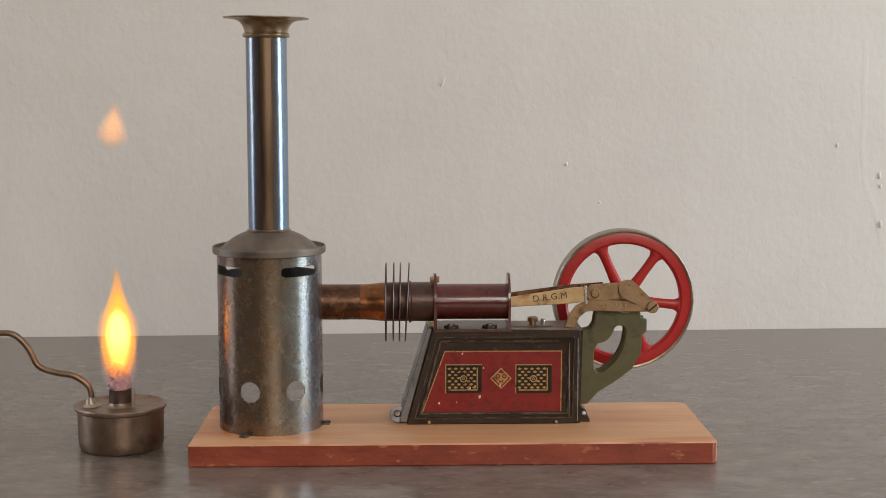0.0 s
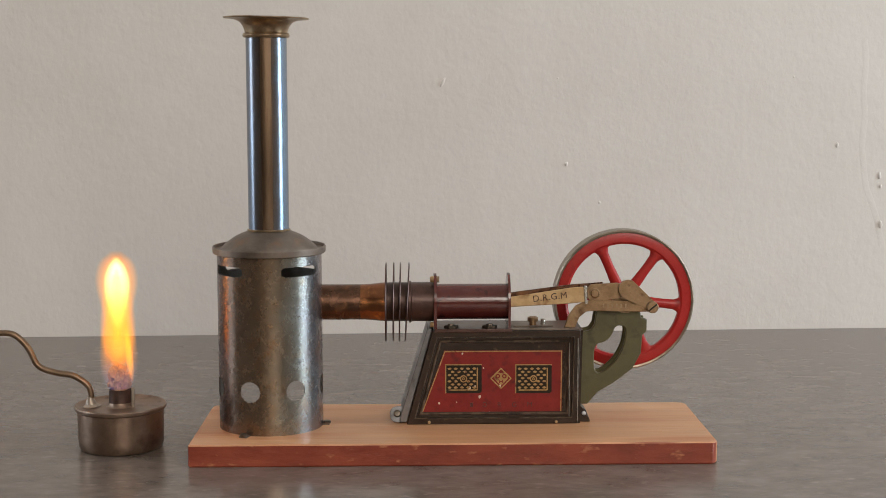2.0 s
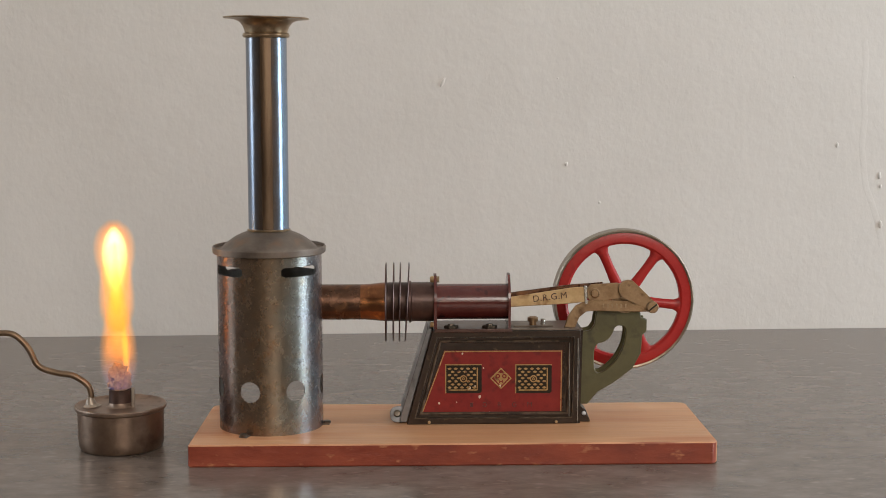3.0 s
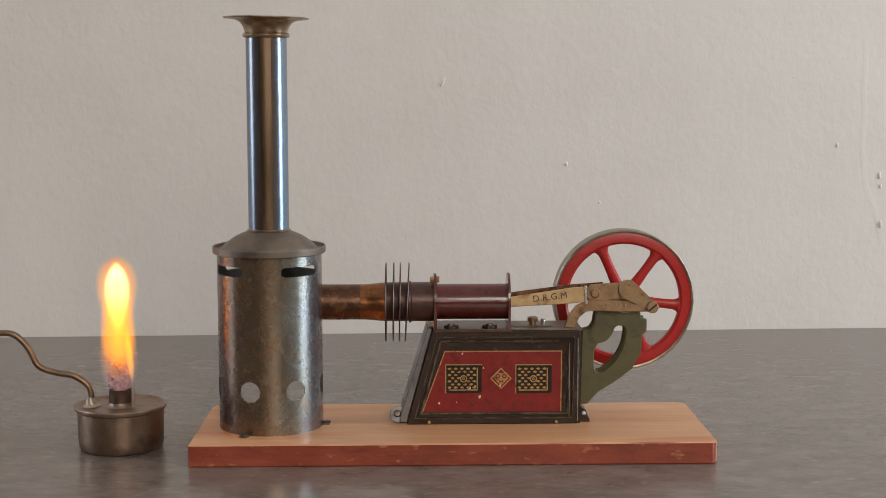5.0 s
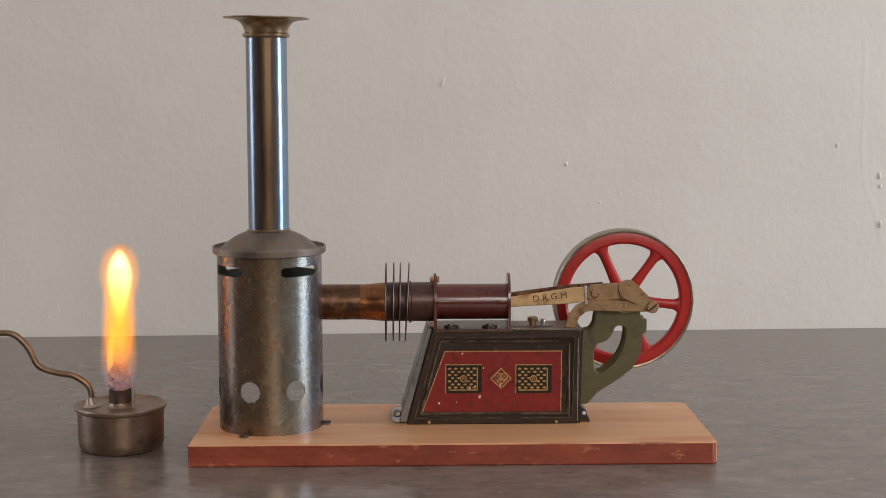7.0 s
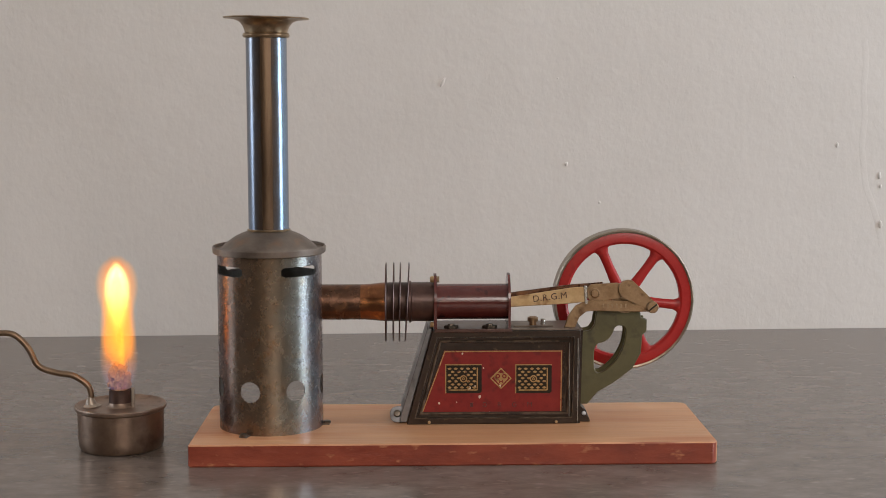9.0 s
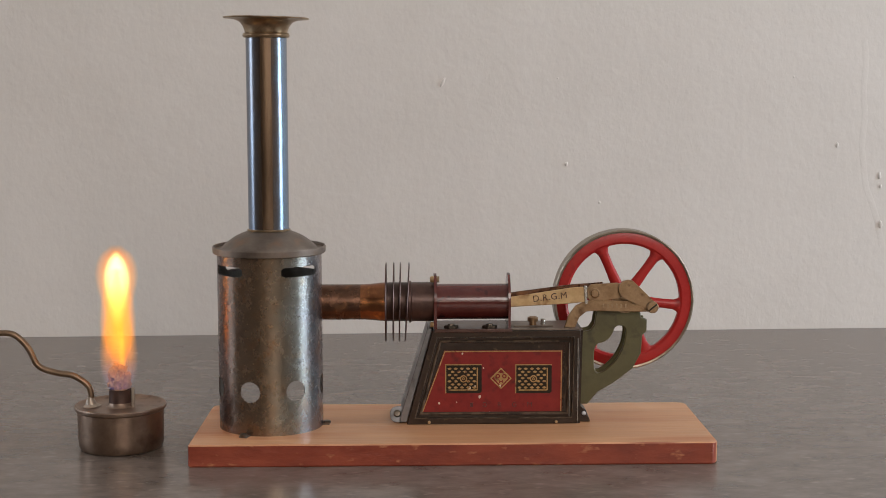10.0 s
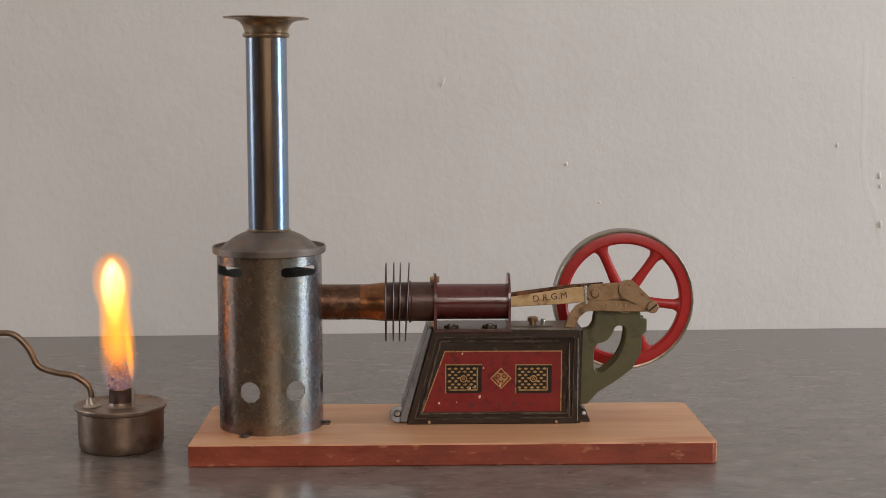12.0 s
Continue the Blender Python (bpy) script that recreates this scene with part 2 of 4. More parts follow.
FLAME_CORE = glow("flame_heart", [(0, (0.004, 0.001, 0.0)), (0.2, (0.03, 0.014, 0.003)), (0.45, (0.12, 0.075, 0.028)), (0.65, (0.21, 0.155, 0.075)), (0.9, (0.22, 0.165, 0.08)), (1, (0.10, 0.05, 0.012))], top=0.047)
FLAME_NECK = glow("flame_neck", [(0, (0.0, 0.0, 0.0)), (0.2, (0.02, 0.006, 0.001)), (0.5, (0.055, 0.021, 0.003)), (0.85, (0.048, 0.018, 0.003)), (1, (0.015, 0.005, 0.001))], VEIL_TINT, top=0.066)
FLAME_LICK = glow("flame_lick", [(0, (0.01, 0.004, 0.006)), (0.3, (0.12, 0.045, 0.002)), (0.6, (0.12, 0.048, 0.002)), (1, (0.02, 0.006, 0.0))], VEIL_TINT, top=0.034)
FLAME_WISP = glow("flame_wisp", [(0, (0.004, 0.001, 0.0)), (0.25, (0.035, 0.012, 0.003)), (0.6, (0.048, 0.019, 0.006)), (1, (0.015, 0.005, 0.001))], top=0.024)


# ---- building helpers ----
def mesh_of(name, bm, materials, smooth=True):
    me = bpy.data.meshes.new(name)
    bmesh.ops.recalc_face_normals(bm, faces=bm.faces)
    bm.to_mesh(me)
    bm.free()
    for m in (materials if isinstance(materials, (list, tuple)) else [materials]):
        me.materials.append(m)
    if smooth:
        me.shade_smooth()
        me.set_sharp_from_angle(angle=radians(32))
    return me


def part(name, bm, material, parent=None, label="", bevel=0.0):
    ob = new(name, mesh_of(name, bm, material))
    ob.parent = parent
    if bevel:
        md = ob.modifiers.new("edge", "BEVEL")
        md.width, md.segments, md.limit_method, md.angle_limit = bevel, 2, "ANGLE", radians(35)
    return tagged(ob, label)


def thing(name, at, label, category, group="", kind=""):
    ob = new(name)
    ob.empty_display_size = 0.01
    ob.location = at
    return tagged(ob, label, category, group, kind)


def lathe(profile, seg=64, bm=None, m=None, closed=False):
    """Turn (radius, height) round z."""
    bm = bm or bmesh.new()
    rings = []
    for r, z in profile:
        if r < 1e-6:
            rings.append([bm.verts.new((0, 0, z))])
        else:
            rings.append([bm.verts.new((r * math.cos(2 * math.pi * i / seg), r * math.sin(2 * math.pi * i / seg), z)) for i in range(seg)])
    pairs = list(zip(rings, rings[1:])) + ([(rings[-1], rings[0])] if closed else [])
    made = [v for ring in rings for v in ring]
    for a, b in pairs:
        for i in range(seg):
            j = (i + 1) % seg
            f = [a[i % len(a)], a[j % len(a)], b[j % len(b)], b[i % len(b)]]
            u = []
            for v in f:
                if v not in u:
                    u.append(v)
            if len(u) > 2:
                bm.faces.new(u)
    if m:
        bmesh.ops.transform(bm, matrix=m, verts=made)
    return bm


ALONG_X = pose(0, 0, 0, 0, 90, 0)
TO_FRONT = pose(0, 0, 0, 90, 0, 0)


def box(x0, x1, y0, y1, z0, z1, bm=None):
    bm = bm or bmesh.new()
    c = ((x0 + x1) / 2, (y0 + y1) / 2, (z0 + z1) / 2)
    bmesh.ops.create_cube(bm, size=1, matrix=Matrix.LocRotScale(c, None, (x1 - x0, y1 - y0, z1 - z0)))
    return bm


def plate(loops, y0, y1, bm=None):
    """A plate in the upright plane: outlines of (x, z), the first outer, the rest holes, from y0 to y1."""
    bm = bm or bmesh.new()
    edges = []
    for loop in loops:
        vs = [bm.verts.new((x, y0, z)) for x, z in loop]
        edges += [bm.edges.new((a, b)) for a, b in zip(vs, vs[1:] + vs[:1])]
    fill = bmesh.ops.triangle_fill(bm, use_beauty=True, edges=edges)
    faces = [g for g in fill["geom"] if isinstance(g, bmesh.types.BMFace)]
    ex = bmesh.ops.extrude_face_region(bm, geom=faces)
    bmesh.ops.translate(bm, vec=(0, y1 - y0, 0), verts=[g for g in ex["geom"] if isinstance(g, bmesh.types.BMVert)])
    return bm


def rounded(points, steps=4):
    """Smooth a closed outline by cutting its corners."""
    for _ in range(steps):
        points = [q for a, b in zip(points, points[1:] + points[:1])
                  for q in ((a[0] * 0.75 + b[0] * 0.25, a[1] * 0.75 + b[1] * 0.25), (a[0] * 0.25 + b[0] * 0.75, a[1] * 0.25 + b[1] * 0.75))]
    return points


def mm(points):
    return [(x / 1000, z / 1000) for x, z in points]


def pipe(points, r, seg=14, sub=8):
    """A round bar along smooth points."""
    pts = [Vector(p) for p in points]
    line = []
    for i in range(len(pts) - 1):
        p0, p1, p2, p3 = pts[max(i - 1, 0)], pts[i], pts[i + 1], pts[min(i + 2, len(pts) - 1)]
        for k in range(sub):
            t = k / sub
            line.append(0.5 * (2 * p1 + (p2 - p0) * t + (2 * p0 - 5 * p1 + 4 * p2 - p3) * t * t + (3 * p1 - p0 - 3 * p2 + p3) * t ** 3))
    line.append(pts[-1])
    bm = bmesh.new()
    rings = []
    for i, p in enumerate(line):
        d = (line[min(i + 1, len(line) - 1)] - line[max(i - 1, 0)]).normalized()
        side = d.cross(Vector((0, 1, 0))).normalized()
        up = side.cross(d)
        rings.append([bm.verts.new(p + r * (math.cos(a) * side + math.sin(a) * up)) for a in (2 * math.pi * k / seg for k in range(seg))])
    for a, b in zip(rings, rings[1:]):
        for i in range(seg):
            bm.faces.new((a[i], a[(i + 1) % seg], b[(i + 1) % seg], b[i]))
    bm.faces.new(rings[0])
    bm.faces.new(rings[-1])
    return bm


def at(bm, m):
    bmesh.ops.transform(bm, matrix=m, verts=bm.verts)
    return bm


def screw_head(r, h):
    """A slotted round screw head along z, with its slot."""
    bm = lathe([(0, 0), (r, 0), (r, h * 0.55), (r * 0.8, h * 0.9), (0, h)], 20)
    return bm


def cut(bm, cutters):
    """The mesh less the cutters, as a bmesh."""
    base = new("blank", mesh_of("blank", bm, PANEL_DARK, False))
    tools = []
    for c in cutters:
        t = new("tool", mesh_of("tool", c, PANEL_DARK, False))
        tools.append(t)
        md = base.modifiers.new("cut", "BOOLEAN")
        md.object, md.operation, md.solver = t, "DIFFERENCE", "EXACT"
    deps = bpy.context.evaluated_depsgraph_get()
    me = bpy.data.meshes.new_from_object(base.evaluated_get(deps))
    out = bmesh.new()
    out.from_mesh(me)
    for o in [base, *tools]:
        d = o.data
        bpy.data.objects.remove(o)
        bpy.data.meshes.remove(d)
    bpy.data.meshes.remove(me)
    return out


def lettering(text, size, m, material, parent, depth=0.00008, spacing=1.0):
    c = bpy.data.curves.new("lettering", "FONT")
    c.body, c.size, c.extrude, c.align_x, c.align_y, c.space_character = text, size, depth, "CENTER", "CENTER", spacing
    o = new("lettering", c)
    deps = bpy.context.evaluated_depsgraph_get()
    me = bpy.data.meshes.new_from_object(o.evaluated_get(deps))
    bpy.data.objects.remove(o)
    bpy.data.curves.remove(c)
    me.materials.clear()
    me.materials.append(material)
    ob = new("lettering", me)
    ob.parent = parent
    ob.matrix_basis = m
    return ob


# ---- the room ----
WALL_TURN = pose(0.1336, 0.3786, 0, 0, 0, 1.85)


def structure(name, bm, material, m=None, label=""):
    ob = new(name, mesh_of(name, bm, material))
    if m:
        ob.matrix_world = m
    return tagged(ob, label or name.replace("_", " "), kind="structure")


wall = structure("wall_north", box(-1.8, 1.6, 0, 0.12, -0.75, 1.75), PLASTER, WALL_TURN, "off-white painted plaster wall, uneven with small nibs")
west = plate([[(-2.46, -0.75), (0.325, -0.75), (0.325, 1.75), (-2.46, 1.75)], [(-0.12, 0.07), (0.28, 0.07), (0.28, 1.17), (-0.12, 1.17)]], 1.5, 1.62)
structure("wall_west", at(west, pose(0, 0, 0, 0, 0, 90)), ROOM)
# Openings made for the added rear fill and low strip.
structure("wall_south", plate([[(-1.5, -0.75), (1.5, -0.75), (1.5, 1.75), (-1.5, 1.75)], [(0.20, 0.70), (1.30, 0.70), (1.30, 1.64), (0.20, 1.64)], [(-0.36, 0.35), (0.96, 0.35), (0.96, 0.47), (-0.36, 0.47)]], -2.58, -2.46), ROOM)
east = plate([[(-2.46, -0.75), (0.42, -0.75), (0.42, 1.75), (-2.46, 1.75)], [(-0.30, 0.02), (0.06, 0.02), (0.06, 1.22), (-0.30, 1.22)]], -1.5, -1.62)
structure("wall_east", at(east, pose(0, 0, 0, 0, 0, 90)), ROOM)
structure("floor", box(-1.62, 1.62, -2.58, 0.55, -0.80, -0.75), FLOORING)
structure("ceiling", box(-1.62, 1.62, -2.58, 0.55, 1.75, 1.80), CEILING)

# nibs and a filled crack in the plaster
for x, z, r, tall, lean in [(-0.005, 186.2, 1.7, 2.1, 25), (91.8, 125.7, 1.6, 1.0, 10), (117, 97, 1.1, 1.0, 0), (296, 139, 1.5, 1.3, 15),
                            (329, 116, 1.7, 1.5, 0), (330, 108, 1.3, 1.2, 0), (331, 79, 2.0, 1.4, 0), (85, 189, 0.6, 1, 0), (262, 190, 0.7, 1.2, 0)]:
    nib = bmesh.new()
    bmesh.ops.create_icosphere(nib, subdivisions=2, radius=r / 1000)
    at(nib, pose(x / 1000, 0, z / 1000, 0, lean, 0) @ Matrix.Diagonal((0.8, 1.05, tall * 1.1, 1)))
    part("plaster_nib", nib, PLASTER, wall)
ridge_points = [(314.5, 217), (316, 200), (315, 180), (316.5, 160), (315, 140), (317, 122), (319, 108), (324, 95), (329, 80), (333, 62)]
part("filler_ridge", at(pipe([(x / 1000, 0, z / 1000) for x, z in ridge_points], 0.0024, 12, 6), Matrix.Diagonal((1, 0.045, 1, 1))), PLASTER, wall)

# ---- worktop ----
table = thing("table", (0.1, -0.05, -0.75), "dark slate-look laminate table pushed against the wall", "table")


def table_part(name, bm, material):
    o = part(name, bm, material, table)
    o.location = (-0.1, 0.05, 0.75)
    return o


top = bmesh.new()
loop = [(-1.0, -0.50), (1.1, -0.50), (1.1, 0.4085), (-1.0, 0.3410)]
low, high = [top.verts.new((x, y, -0.038)) for x, y in loop], [top.verts.new((x, y, 0)) for x, y in loop]
top.faces.new(low[::-1]), top.faces.new(high)
for i in range(4):
    top.faces.new((low[i], low[(i + 1) % 4], high[(i + 1) % 4], high[i]))
table_part("tabletop", top, SLATE)
for x in (-0.93, 1.03):
    for y in (-0.44, 0.27):
        table_part("leg", box(x - 0.03, x + 0.03, y - 0.03, y + 0.03, -0.75, -0.038), FLOORING)

# ---- the hot-air engine ----
BOARD_TOP = 0.0112
engine = thing("hot_air_engine", (0.13, 0.0434, 0), "antique toy hot-air engine on a red-edged wooden board, standing still", "toy engine")
BACK = Matrix.Translation((-0.13, -0.0434, 0))


def engine_part(name, bm, material, label="", bevel=0.0, parent=None):
    o = part(name, bm, material, parent or engine, label, bevel)
    if parent is None:
        o.matrix_basis = BACK
    return o


def wooden_board():
    c = 0.0045
    outline = [(0.0009, -0.0025), (0.2578, -0.0025), (0.2596, -0.0012), (0.2606, 0.0010), (0.2606, 0.0869 - c), (0.2606 - c * 0.3, 0.0869 - c * 0.3), (0.2606 - c, 0.0869),
               (c + 0.001, 0.0869), (c * 0.3 + 0.001, 0.0869 - c * 0.3), (0.001, 0.0869 - c), (0.0002, -0.0015)]
    bm = bmesh.new()
    rings = []
    for inset, z in ((0.0004, 0), (0, 0.0006), (0, BOARD_TOP - 0.0007), (0.0006, BOARD_TOP)):
        rings.append([bm.verts.new((x + inset * (1 if x < 0.13 else -1), y + inset * (1 if y < 0.04 else -1), z)) for x, y in outline])
    k = len(outline)
    for a, b in zip(rings, rings[1:]):
        for i in range(k):
            bm.faces.new((a[i], a[(i + 1) % k], b[(i + 1) % k], b[i]))
    bm.faces.new(rings[0][::-1])
    bm.faces.new(rings[-1])
    bm.faces.ensure_lookup_table()
    for f in bm.faces:
        low = min(v.co.z for v in f.verts)
        c = f.calc_center_median()
        # Right front chamfer takes the pale edge colour as painted window light.
        f.material_index = 1 if low > BOARD_TOP - 0.0001 else 2 if low > BOARD_TOP - 0.001 or (c.x > 0.2594 and c.y < 0.001) else 0
    return bm


engine_part("board", wooden_board(), [WOOD_RED, WOOD_TOP, WORN_AND_LIT], "bare pine board with worn red-stained edge")

# firebox drum
DRUM = Matrix.Translation((0.0373, 0.0407, 0))


def drum_shell():
    R, t, z0, z1 = 0.0266, 0.0005, BOARD_TOP, 0.1020
    shell = lathe([(R, z0), (R, z1), (R - t, z1), (R - t, z0)], 128, closed=True)
    tools = []
    for k in range(7):
        a = radians(-18.2 + k * 360 / 7 - 90)
        if 60 < (-18.2 + k * 360 / 7) % 360 < 300 and abs((-18.2 + k * 360 / 7) % 360 - 180) < 70:
            continue
        hole = lathe([(0, -0.006), (0.0053, -0.006), (0.0053, 0.006), (0, 0.006)], 28)
        tools.append(at(hole, Matrix.Translation((R * math.cos(a), R * math.sin(a), 0.0333)) @ Matrix.Rotation(a, 4, "Z") @ ALONG_X))
    for k in range(4):
        mid = -48.5 + 90 * k - 90
        slot = bmesh.new()
        pts = []
        for i in range(13):
            a = radians(mid - 23.5 + 47 * i / 12)
            thin = (0.0014 if i in (0, 12) else 0.00245) + (0.0007 if k in (2, 3) else 0)
            pts.append([(r * math.cos(a), r * math.sin(a), 0.0934 + s * thin) for r, s in ((R - 0.004, -1), (R + 0.004, -1), (R + 0.004, 1), (R - 0.004, 1))])
        vs = [[slot.verts.new(p) for p in q] for q in pts]
        for a, b in zip(vs, vs[1:]):
            for i in range(4):
                slot.faces.new((a[i], a[(i + 1) % 4], b[(i + 1) % 4], b[i]))
        slot.faces.new(vs[0]), slot.faces.new(vs[-1])
        tools.append(slot)
    door = rounded(mm([(-22, 2), (22, 2), (22, 58), (-22, 58)]), 2)
    tools.append(plate([door], 0.010, 0.035))
    out = cut(shell, tools)
    for f in out.faces:
        c = f.calc_center_median()
        f.material_index = 1 if math.hypot(c.x, c.y) < R - t * 0.7 else 0
    return out


firebox = engine_part("firebox", drum_shell(), [BLUED, INSIDE], "brown and blue heat-tinted sheet steel drum with painted sheen and holes")
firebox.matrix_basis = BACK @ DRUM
part("lid_lip", lathe([(0.0268, 0.1012), (0.0281, 0.1008), (0.0287, 0.1012), (0.0288, 0.1040), (0.0284, 0.1046), (0.0279, 0.1044), (0.0277, 0.1030), (0.0245, 0.1028), (0.0245, 0.1012)], 96, closed=True), DULL_STEEL, firebox)
part("dome", lathe([(0.0247, 0.1030), (0.0242, 0.1038), (0.0226, 0.1052), (0.0200, 0.1074), (0.0170, 0.1094), (0.0140, 0.1108), (0.0115, 0.1117), (0.0104, 0.1122), (0.0098, 0.1122), (0.0098, 0.1112), (0.02, 0.1064), (0.0240, 0.1028)], 96, closed=True), DULL_STEEL, firebox)
for a in (-150, -20, 80):
    part("rivet", at(screw_head(0.0014, 0.0010), pose(0.0264 * math.cos(radians(a)), 0.0264 * math.sin(radians(a)), 0.1030)), SCREW, firebox)
for x, y in ((0.0259, 0.0125), (0.0658, 0.0400)):
    d = Vector((x - 0.0373, y - 0.0407))
    lug = box(-0.0026, 0.0014, -0.0020, 0.0020, BOARD_TOP, BOARD_TOP + 0.0008)
    lug = at(lug, Matrix.Translation((d.x, d.y, 0)) @ Matrix.Rotation(math.atan2(d.y, d.x), 4, "Z"))
    part("fixing_lug", lug, DULL_STEEL, firebox)
    part("lug_screw", at(screw_head(0.0021, 0.0013), pose(d.x, d.y, BOARD_TOP + 0.0008)), SCREW, firebox)

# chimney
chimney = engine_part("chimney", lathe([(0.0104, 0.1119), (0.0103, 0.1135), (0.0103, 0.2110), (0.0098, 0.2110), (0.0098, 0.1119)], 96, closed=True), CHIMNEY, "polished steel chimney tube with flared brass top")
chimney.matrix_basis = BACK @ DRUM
part("foot_ring", lathe([(0.0103, 0.1120), (0.0110, 0.1122), (0.0111, 0.1127), (0.0103, 0.1132)], 64, closed=True), BRASS_DARK, chimney)
strip = bmesh.new()
cols = [[strip.verts.new((r * math.sin(a), -r * math.cos(a), z)) for r in (0.0102, 0.01042) for z in (0.1133, 0.2093)] for a in (radians(-12 + 3 * k) for k in range(11))]
for p, q in zip(cols, cols[1:]):
    for i, j in ((0, 1), (1, 3), (3, 2), (2, 0)):
        strip.faces.new((p[i], p[j], q[j], q[i]))
for c in (cols[0], cols[-1]):
    strip.faces.new((c[0], c[1], c[3], c[2]))
part("lap_seam", strip, SEAM, chimney, "bronzed lap seam down the tube")
part("collar", lathe([(0.0103, 0.2092), (0.0114, 0.2095), (0.0119, 0.2104), (0.0116, 0.2113), (0.0110, 0.2118), (0.0103, 0.2118)], 72, closed=True), BRASS_DARK, chimney)
funnel = lathe([(0.0106, 0.2112), (0.0109, 0.2130), (0.0118, 0.2152), (0.0134, 0.2171), (0.0160, 0.2182), (0.0190, 0.2187), (0.0213, 0.2187), (0.0215, 0.2191), (0.0213, 0.2195),
                (0.0190, 0.2194), (0.0158, 0.2189), (0.0129, 0.2178), (0.0112, 0.2156), (0.0103, 0.2130), (0.0101, 0.2112)], 96, closed=True)
part("funnel", at(funnel, Matrix.Translation((0, 0, 0.2112)) @ Matrix.Rotation(radians(1.0), 4, "Y") @ Matrix.Translation((0, 0, -0.2112))), BRASS_DARK, chimney, "flared tarnished brass chimney cap")

# hot tube, cooling fins and cylinder, lying along x
AXIS = Matrix.Translation((0, 0.050, 0.0736)) @ ALONG_X


def lying(profile, seg=64):
    return at(lathe(profile, seg, closed=True), AXIS)


engine_part("hot_tube", lying([(0.0092, 0.058), (0.0092, 0.0835), (0.004, 0.0835), (0.004, 0.058)]), COPPERED, "heat-browned brass displacer tube")
engine_part("tube_throat", lying([(0.0092, 0.0835), (0.00925, 0.0860), (0.0094, 0.0885), (0.0097, 0.0915), (0.0100, 0.0940), (0.0101, 0.0964), (0.004, 0.0964), (0.004, 0.0835)]), THROAT, "polished brass flare of the tube")
fins = engine_part("fin_sleeve", lying([(0.0101, 0.0960), (0.0101, 0.1085), (0.0109, 0.1085), (0.0109, 0.1095), (0.0102, 0.1100), (0.0102, 0.1215), (0.004, 0.1215), (0.004, 0.0960)]), FIN, "dark brown finned cooling sleeve")
for x, lean in ((0.0966, 0.3), (0.1005, 0.6), (0.1038, 1.0), (0.1076, 3.0)):
    fin = at(lathe([(0.0102, -0.00034), (0.0203, -0.00034), (0.0206, 0), (0.0203, 0.00034), (0.0102, 0.00034)], 72, closed=True),
             Matrix.Translation((x, 0.050, 0.0736)) @ pose(0, 0, 0, 0, 90 + lean, 0))
    part("fin", fin, FIN, fins)
cylinder = engine_part("cylinder", lying([(0.0092, 0.1225), (0.0092, 0.1600), (0.0078, 0.1608), (0.0078, 0.1590), (0.004, 0.1590), (0.004, 0.1225)]), MAROON, "maroon enamelled power cylinder")


def flange(x0, x1, half, top_z):
    pts = [(0.050 + half * math.cos(radians(a)), 0.0736 + (top_z - 0.0736) * math.sin(radians(a))) for a in range(0, 181, 12)]
    pts += [(0.050 - half * 0.92, 0.0612), (0.050 + half * 0.92, 0.0612)]
    return at(plate([pts], -x1, -x0), pose(0, 0, 0, 0, 0, 90))


part("flange", flange(0.1213, 0.1228, 0.0135, 0.0884), MAROON, cylinder)
part("flange", flange(0.1595, 0.1608, 0.0130, 0.0886), MAROON, cylinder)
part("foot_plate", box(0.1215, 0.1615, 0.0366, 0.0645, 0.0594, 0.0612), FIN, cylinder, bevel=0.0003)
for x, y, z, r, n in ((0.1215, 0.0455, 0.0858, 0.0017, "flange_screw"), (0.1215, 0.0395, 0.0632, 0.0015, "flange_screw")):
    part(n, at(screw_head(r, 0.0022), Matrix.Translation((x, y, z)) @ pose(0, 0, 0, 0, -90, 0)), BRASS, cylinder)
part("flange_nut", at(lathe([(0, 0), (0.0016, 0), (0.0016, 0.0014), (0, 0.0014)], 6), Matrix.Translation((0.1228, 0.0455, 0.0858)) @ ALONG_X), BRASS_DARK, cylinder)
for x in (0.1302, 0.1500):
    part("mounting_nut", at(lathe([(0, 0), (0.0038, 0), (0.0039, 0.0003), (0.0039, 0.0011), (0.0033, 0.0015), (0.0018, 0.0016), (0.0016, 0.0021), (0, 0.0022)], 6), pose(x, 0.0405, 0.0612, 0, 0, 12)), SCREW, cylinder)

# pedestal box
OUT = mm([(120.4, 60.0), (196.9, 60.0), (195.6, 11.3), (107.2, 11.3)])


def inset(quad, d):
    """An outline moved inwards by d."""
    k, res = len(quad), []
    for i in range(k):
        p, q, r = (Vector(quad[(i + j) % k]) for j in (-1, 0, 1))
        e1, e2 = (q - p).normalized(), (r - q).normalized()
        n1, n2 = Vector((e1.y, -e1.x)), Vector((e2.y, -e2.x))
        b = (n1 + n2) / (1 + n1.dot(n2))
        res.append(tuple(q + b * d))
    return res


pedestal = engine_part("pedestal", plate([inset(OUT, 0.0006)], 0.0395, 0.0665), BLACK, "black lacquered pedestal with red and gilt printed panel", 0.0004)


def moulding(steps):
    """A mitred picture-frame moulding on the front: (inset, y) from outside inwards."""
    bm = bmesh.new()
    rings = [[bm.verts.new((x, y, z)) for x, z in inset(OUT, d)] for d, y in steps]
    for a, b in zip(rings, rings[1:]):
        for i in range(4):
            bm.faces.new((a[i], a[(i + 1) % 4], b[(i + 1) % 4], b[i]))
    return bm


